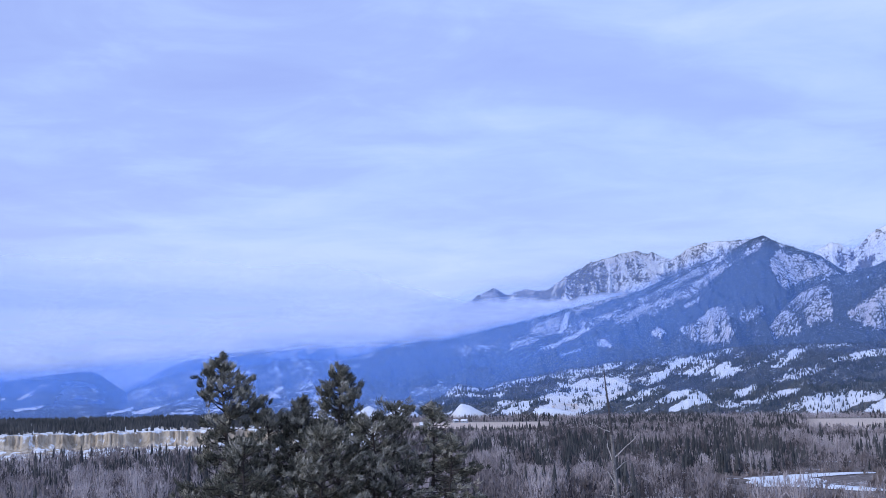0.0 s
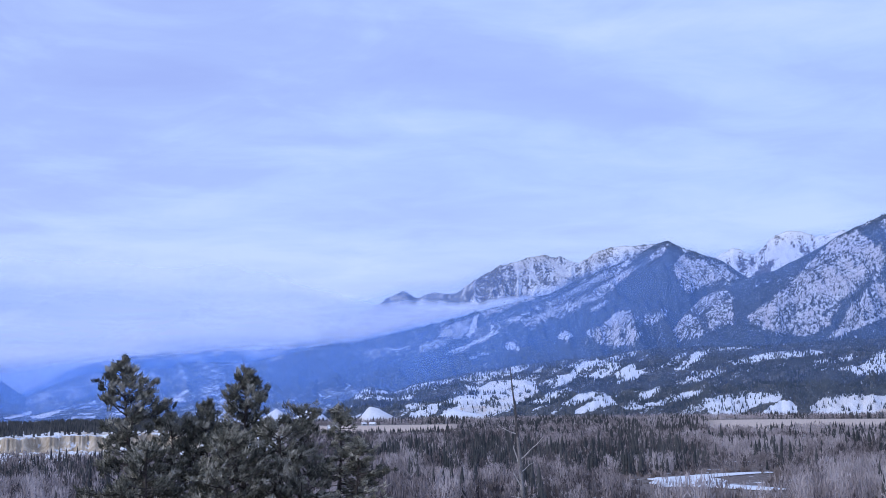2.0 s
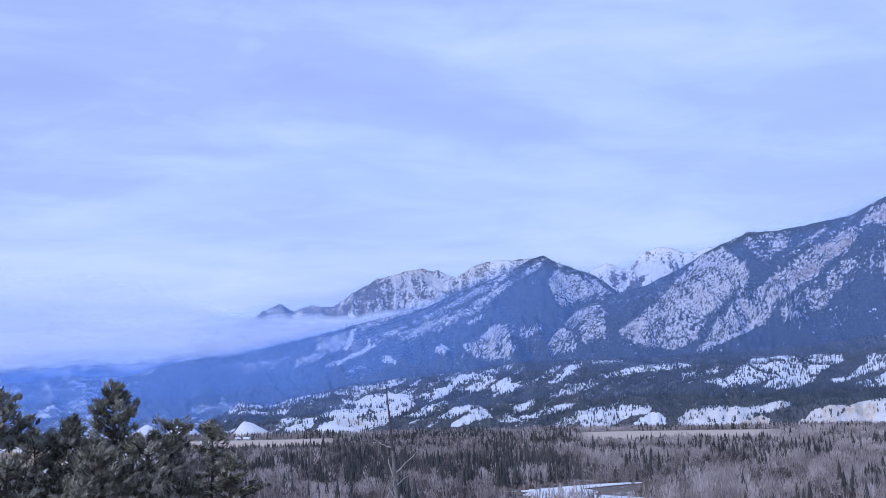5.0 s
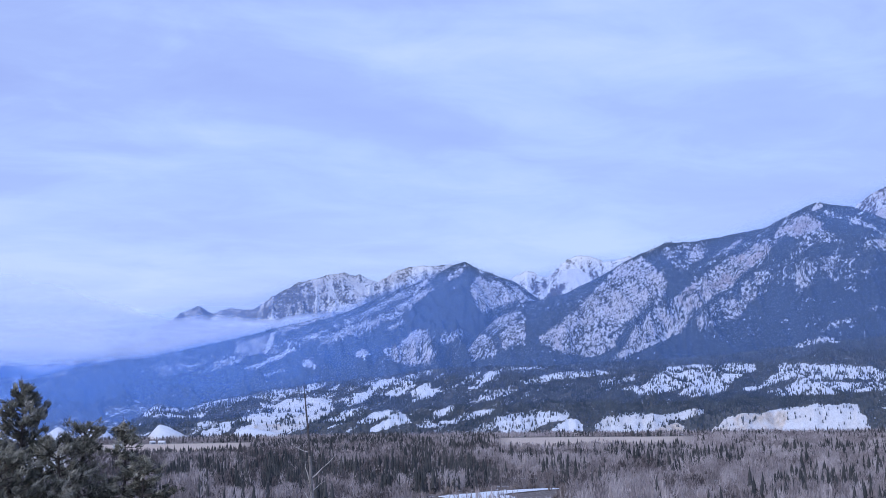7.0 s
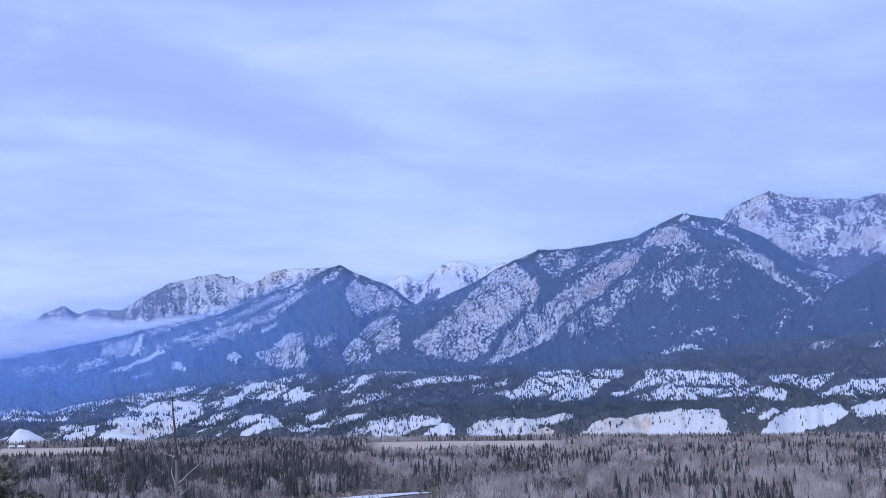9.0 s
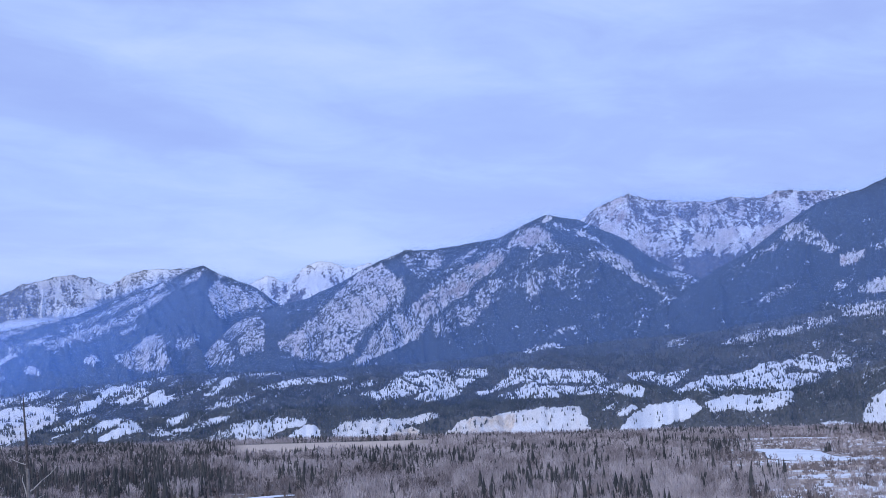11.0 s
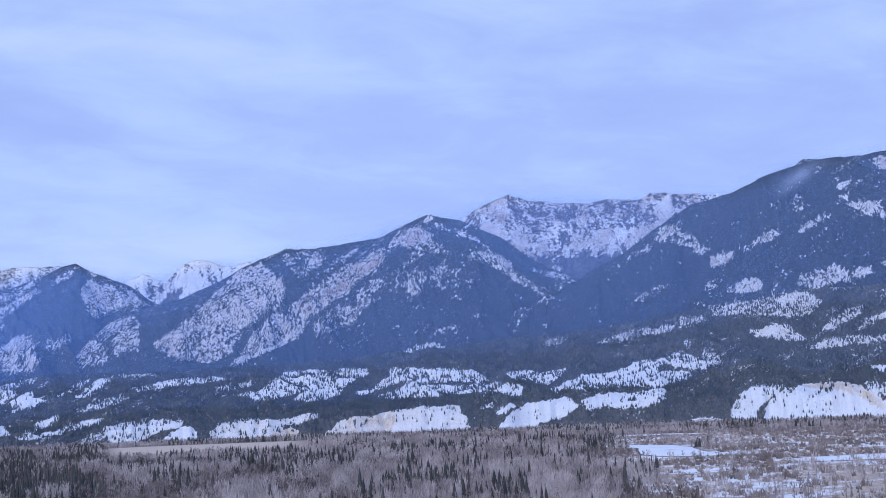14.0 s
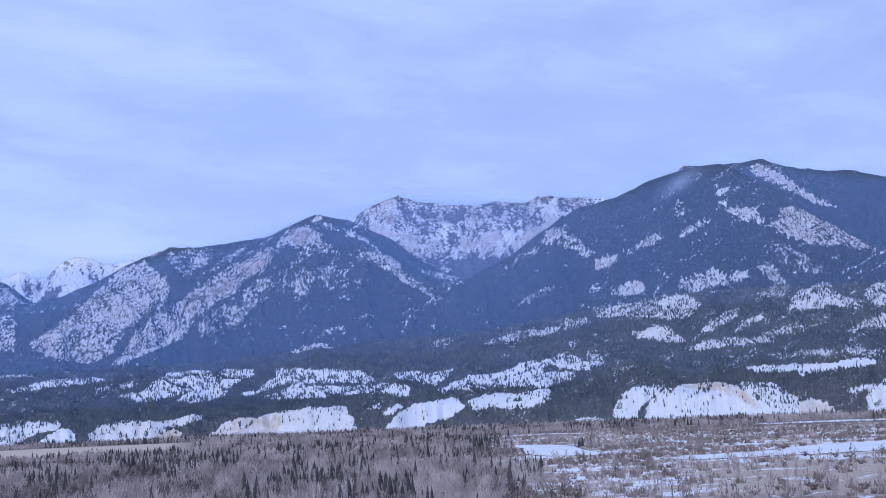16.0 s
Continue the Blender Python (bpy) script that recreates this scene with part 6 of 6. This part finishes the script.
def fir(bearing, distance, top_rise, profile, label, seed, density=1.0, leader=0.0, droop=0.0, shift=0.0):
    """A ragged fir: bent trunk, whorls of rising limbs, clumps of needle sprays along them. profile: (metres below the top, reach)."""
    g = random.Random(seed)
    x, y = (float(v) for v in at(bearing, distance)[:2])
    base = float(ground_z(np.array(x), np.array(y))) - 0.3
    H = EYE + distance * math.tan(radians(top_rise)) - base - 0.18
    root = tagged(new("fir_tree"), label, "conifer tree", "trees below the lookout")
    root.location = (x, y, base)
    bend = (g.uniform(-.15, .15), g.uniform(-.25, .25))
    axis = lambda z: Vector((bend[0] * math.sin(z / H * 3.1) + 0.04 * math.sin(z * 1.7 + seed) + shift * min(H - z, 4.0) / 4, bend[1] * math.sin(z / H * 3.1), z))
    n = 24
    me = mesh_from("trunk", *tube([axis(H * i / n) for i in range(n + 1)] + [axis(H) + Vector((-0.18 * leader, 0, leader + 0.01))], [0.014 + 0.016 * H * (1 - i / n) ** 0.9 for i in range(n + 1)] + [0.006], 8), BARK)
    part("trunk", me, root)
    drops, reaches = zip(*profile)
    limbs, sprays = [], []
    z = H - 0.06
    while z > max(0.12 * H, H - 9.0):
        drop = H - z
        reach = float(np.interp(drop, drops, reaches))
        up = max(0.0, 1 - drop / 4.0)
        for _ in range(g.choice((3, 4, 4, 5))):
            a = g.uniform(0, 2 * math.pi)
            L = reach * g.uniform(0.62, 1.12)
            slope = g.uniform(-0.05, 0.35) + 0.28 * up - droop
            p0 = axis(z + g.uniform(-.1, .1))
            d = Vector((math.cos(a), math.sin(a), slope)).normalized()
            side = Vector((-math.sin(a), math.cos(a), 0))
            sway, tone = g.uniform(-.2, .2), g.uniform(0.1, 0.8)
            pts = [p0 + d * L * f + Vector((0, 0, (0.22 - 0.4 * droop) * L * f * f - 0.10 * L * f)) + side * sway * L * f * f for f in (0, .35, .7, 1)]
            limbs.append(tube(pts, [0.012 + 0.016 * L, 0.009 + 0.009 * L, 0.007 + 0.004 * L, 0.004], 4))
            for _ in range(int((2.0 + 4.2 * L) * density)):
                f = 0.25 + 0.78 * g.random() ** 0.7
                i = min(2, int(f / 0.35))
                q = pts[i].lerp(pts[i + 1], min(1.0, (f - (0, .35, .7)[i]) / (.35, .35, .3)[i]))
                fan = (1.05 - 0.6 * f) * 0.40 * L + 0.05
                q = q + side * g.uniform(-fan, fan) + Vector((0, 0, g.uniform(-.06, .10)))
                clump = tone + g.uniform(-.3, .3)
                way = (d * 0.6 + side * g.uniform(-.7, .7) + Vector((0, 0, g.uniform(0.0, 0.9) - 2.2 * droop))).normalized()
                for _ in range(5):
                    p = q + Vector((g.uniform(-.09, .09), g.uniform(-.09, .09), g.uniform(-.06, .08)))
                    axis_dir = (way + Vector((g.uniform(-.45, .45), g.uniform(-.45, .45), g.uniform(-.3, .45)))).normalized()
                    sprays.append((*p, *axis_dir, g.uniform(0.12, 0.24), min(1.0, max(0.0, clump + g.uniform(-.15, .15)))))
        z -= g.uniform(0.17, 0.27) * (0.75 + 0.15 * min(drop, 4.0))
    for limb in limbs:
        part("limb", mesh_from("limb", *limb, BARK), root)
    tagged(part("crown", needle_mesh(np.array(sprays), seed), root), kind="stuff")
    return root


FIR_LABEL = "dark green ragged fir on the slope below the lookout"
fir(-11.42, 46, 2.25, ((0, 0.10), (0.35, 0.58), (0.9, 1.05), (1.4, 1.38), (2.3, 1.80), (2.7, 1.35), (3.2, 0.9), (3.8, 1.5), (5.0, 2.1), (9, 2.6)),
    "tall dark fir with an open broad crown and bare waist", 3, 1.1, 0.0, 0.0, 0.45)
fir(-5.38, 45, 1.75, ((0, 0.05), (0.3, 0.38), (0.8, 0.68), (1.2, 0.98), (1.6, 1.0), (2.2, 1.1), (3.0, 1.2), (4.5, 1.6), (9, 2.3)),
    "slender fir with a thin bare leader at its tip", 8, 1.25, 0.75)
fir(-7.28, 46.5, 0.12, ((0, 0.1), (0.5, 0.5), (1.5, 1.1), (3, 1.6), (9, 2.4)), FIR_LABEL, 12)
fir(-9.0, 47.5, -0.55, ((0, 0.2), (0.3, 0.9), (1.0, 1.5), (2, 1.9), (9, 2.5)), "low broad fir with flat open limbs", 17, 0.8)
fir(-2.55, 45, -0.25, ((0, 0.25), (0.3, 0.75), (0.8, 1.0), (1.6, 1.1), (3, 1.8), (9, 2.4)), "open-crowned fir with pale twigs and a dark trunk", 21, 0.7)
fir(-3.6, 44, -0.75, ((0, 0.2), (0.5, 0.9), (1.5, 1.3), (3, 1.8), (9, 2.4)), FIR_LABEL, 25, 0.9)
fir(-0.62, 45, 0.0, ((0, 0.1), (0.4, 0.4), (1.0, 0.8), (2.0, 1.0), (3.2, 1.5), (9, 2.2)), "thin fir with drooping twigs and a crooked bare tip", 29, 0.75, 0.45, 0.22)
fir(-6.3, 43, -1.3, ((0, 0.2), (0.6, 1.0), (2, 1.7), (9, 2.4)), FIR_LABEL, 37)
fir(-10.1, 43, -1.9, ((0, 0.2), (0.6, 0.9), (2, 1.6), (9, 2.2)), FIR_LABEL, 41)
fir(0.35, 44, -1.9, ((0, 0.2), (0.5, 0.8), (1.5, 1.4), (9, 2.0)), "low fir with dead drooping twigs on one side", 43, 0.7, 0.0, 0.2)


def snag():
    """A dead tree: a leaning trunk dark above and bleached below, crooked bleached limbs and fine twigs."""
    g = random.Random(4)
    x, y = (float(v) for v in at(8.14, 42)[:2])
    base = float(ground_z(np.array(x), np.array(y))) - 0.3
    H = EYE + 42 * math.tan(radians(1.74)) - base
    root = tagged(new("dead_tree"), "bare grey dead tree with broken crooked limbs", "dead tree")
    root.location = (x, y, base)
    lean = lambda drop: float(np.interp(drop, (0, 1.68, 2.54, 3.4, 4.47, 12), (0, 0.17, 0.215, 0.30, 0.365, 0.5)))
    axis = lambda z: Vector((lean(H - z) + 0.015 * math.sin(z * 2.1), 0.03 * math.sin(z * 1.3), z))
    thick = lambda z: 0.016 + 0.022 * min(1.0, (H - z) / 1.5) + 0.012 * max(0.0, H - z - 1.5)
    low, high = [H - 2.7 - i * (H - 2.7) / 14 for i in range(15)][::-1], [H - 2.72 + i * 2.72 / 12 for i in range(13)]
    trunk = part("trunk", mesh_from("trunk", *tube([axis(z) for z in low], [thick(z) for z in low], 8), WEATHERED), root)
    part("upper_trunk", mesh_from("upper_trunk", *tube([axis(z) for z in high], [thick(z) * (1.0 if z < H - 0.3 else 0.6) for z in high], 8), DEADWOOD), trunk, "dark barked upper trunk")
    # (metres below the top, then the limb's way outward and up in steps, thickness, bleached or not)
    for drop, way, w, pale in (
        (3.53, ((0.18, 0.13), (0.40, 0.36), (0.68, 0.60), (0.92, 0.88)), 0.030, True),
        (4.0, ((0.18, 0.12), (0.36, 0.28), (0.55, 0.36)), 0.024, True),
        (3.85, ((-0.05, 0.18), (-0.12, 0.45), (-0.22, 0.75), (-0.18, 0.95)), 0.034, True),
        (4.60, ((-0.10, 0.22), (-0.22, 0.42), (-0.33, 0.60), (-0.38, 0.75)), 0.030, True),
        (4.45, ((-0.06, 0.25), (-0.10, 0.50), (-0.09, 0.72)), 0.022, True),
        (4.95, ((0.20, 0.08), (0.45, 0.22), (0.75, 0.38), (1.02, 0.58)), 0.036, False),
        (4.95, ((-0.2, 0.05), (-0.42, 0.08)), 0.022, True),
        (5.30, ((-0.14, 0.25), (-0.18, 0.55)), 0.040, True),
        (2.58, ((-0.2, 0.06), (-0.45, 0.18), (-0.66, 0.30), (-0.64, 0.50)), 0.018, True),
        (1.9, ((-0.2, 0.12), (-0.38, 0.30)), 0.009, False), (1.4, ((0.15, 0.05), (0.34, 0.16)), 0.008, False), (1.0, ((-0.12, 0.06), (-0.26, 0.10)), 0.007, False),
        (0.5, ((0.1, 0.06), (0.2, 0.16)), 0.006, False), (0.3, ((-0.08, 0.06), (-0.15, 0.16)), 0.006, False), (2.2, ((0.2, 0.1), (0.42, 0.24)), 0.009, False),
        (5.9, ((0.3, 0.2), (0.7, 0.5)), 0.04, True), (6.6, ((-0.4, 0.2), (-0.8, 0.6)), 0.04, True),
    ):
        p, dy = axis(H - drop), g.uniform(-.25, .25)
        pts = [p] + [p + Vector((sx, dy * (i + 1) / len(way), up)) for i, (sx, up) in enumerate(way)]
        m = len(pts) - 1
        limb = part("limb", mesh_from("limb", *tube(pts, [w * (1 - 0.72 * i / m) for i in range(m + 1)], 6), BLEACHED if pale else DEADWOOD), root, "bleached crooked limb" if pale else "")
        for _ in range(4):
            i = g.randrange(m)
            q = pts[i].lerp(pts[i + 1], g.uniform(.3, 1))
            out = (pts[-1] - p).normalized()
            e = q + Vector((out.x * g.uniform(.0, .25) + g.uniform(-.12, .12), g.uniform(-.2, .2), g.uniform(-.04, .26)))
            part("twig", mesh_from("twig", *tube([q, q.lerp(e, .5) + Vector((0.01, 0, .02)), e], [w * .30, w * .22, w * .12], 4), DEADWOOD), limb)


snag()
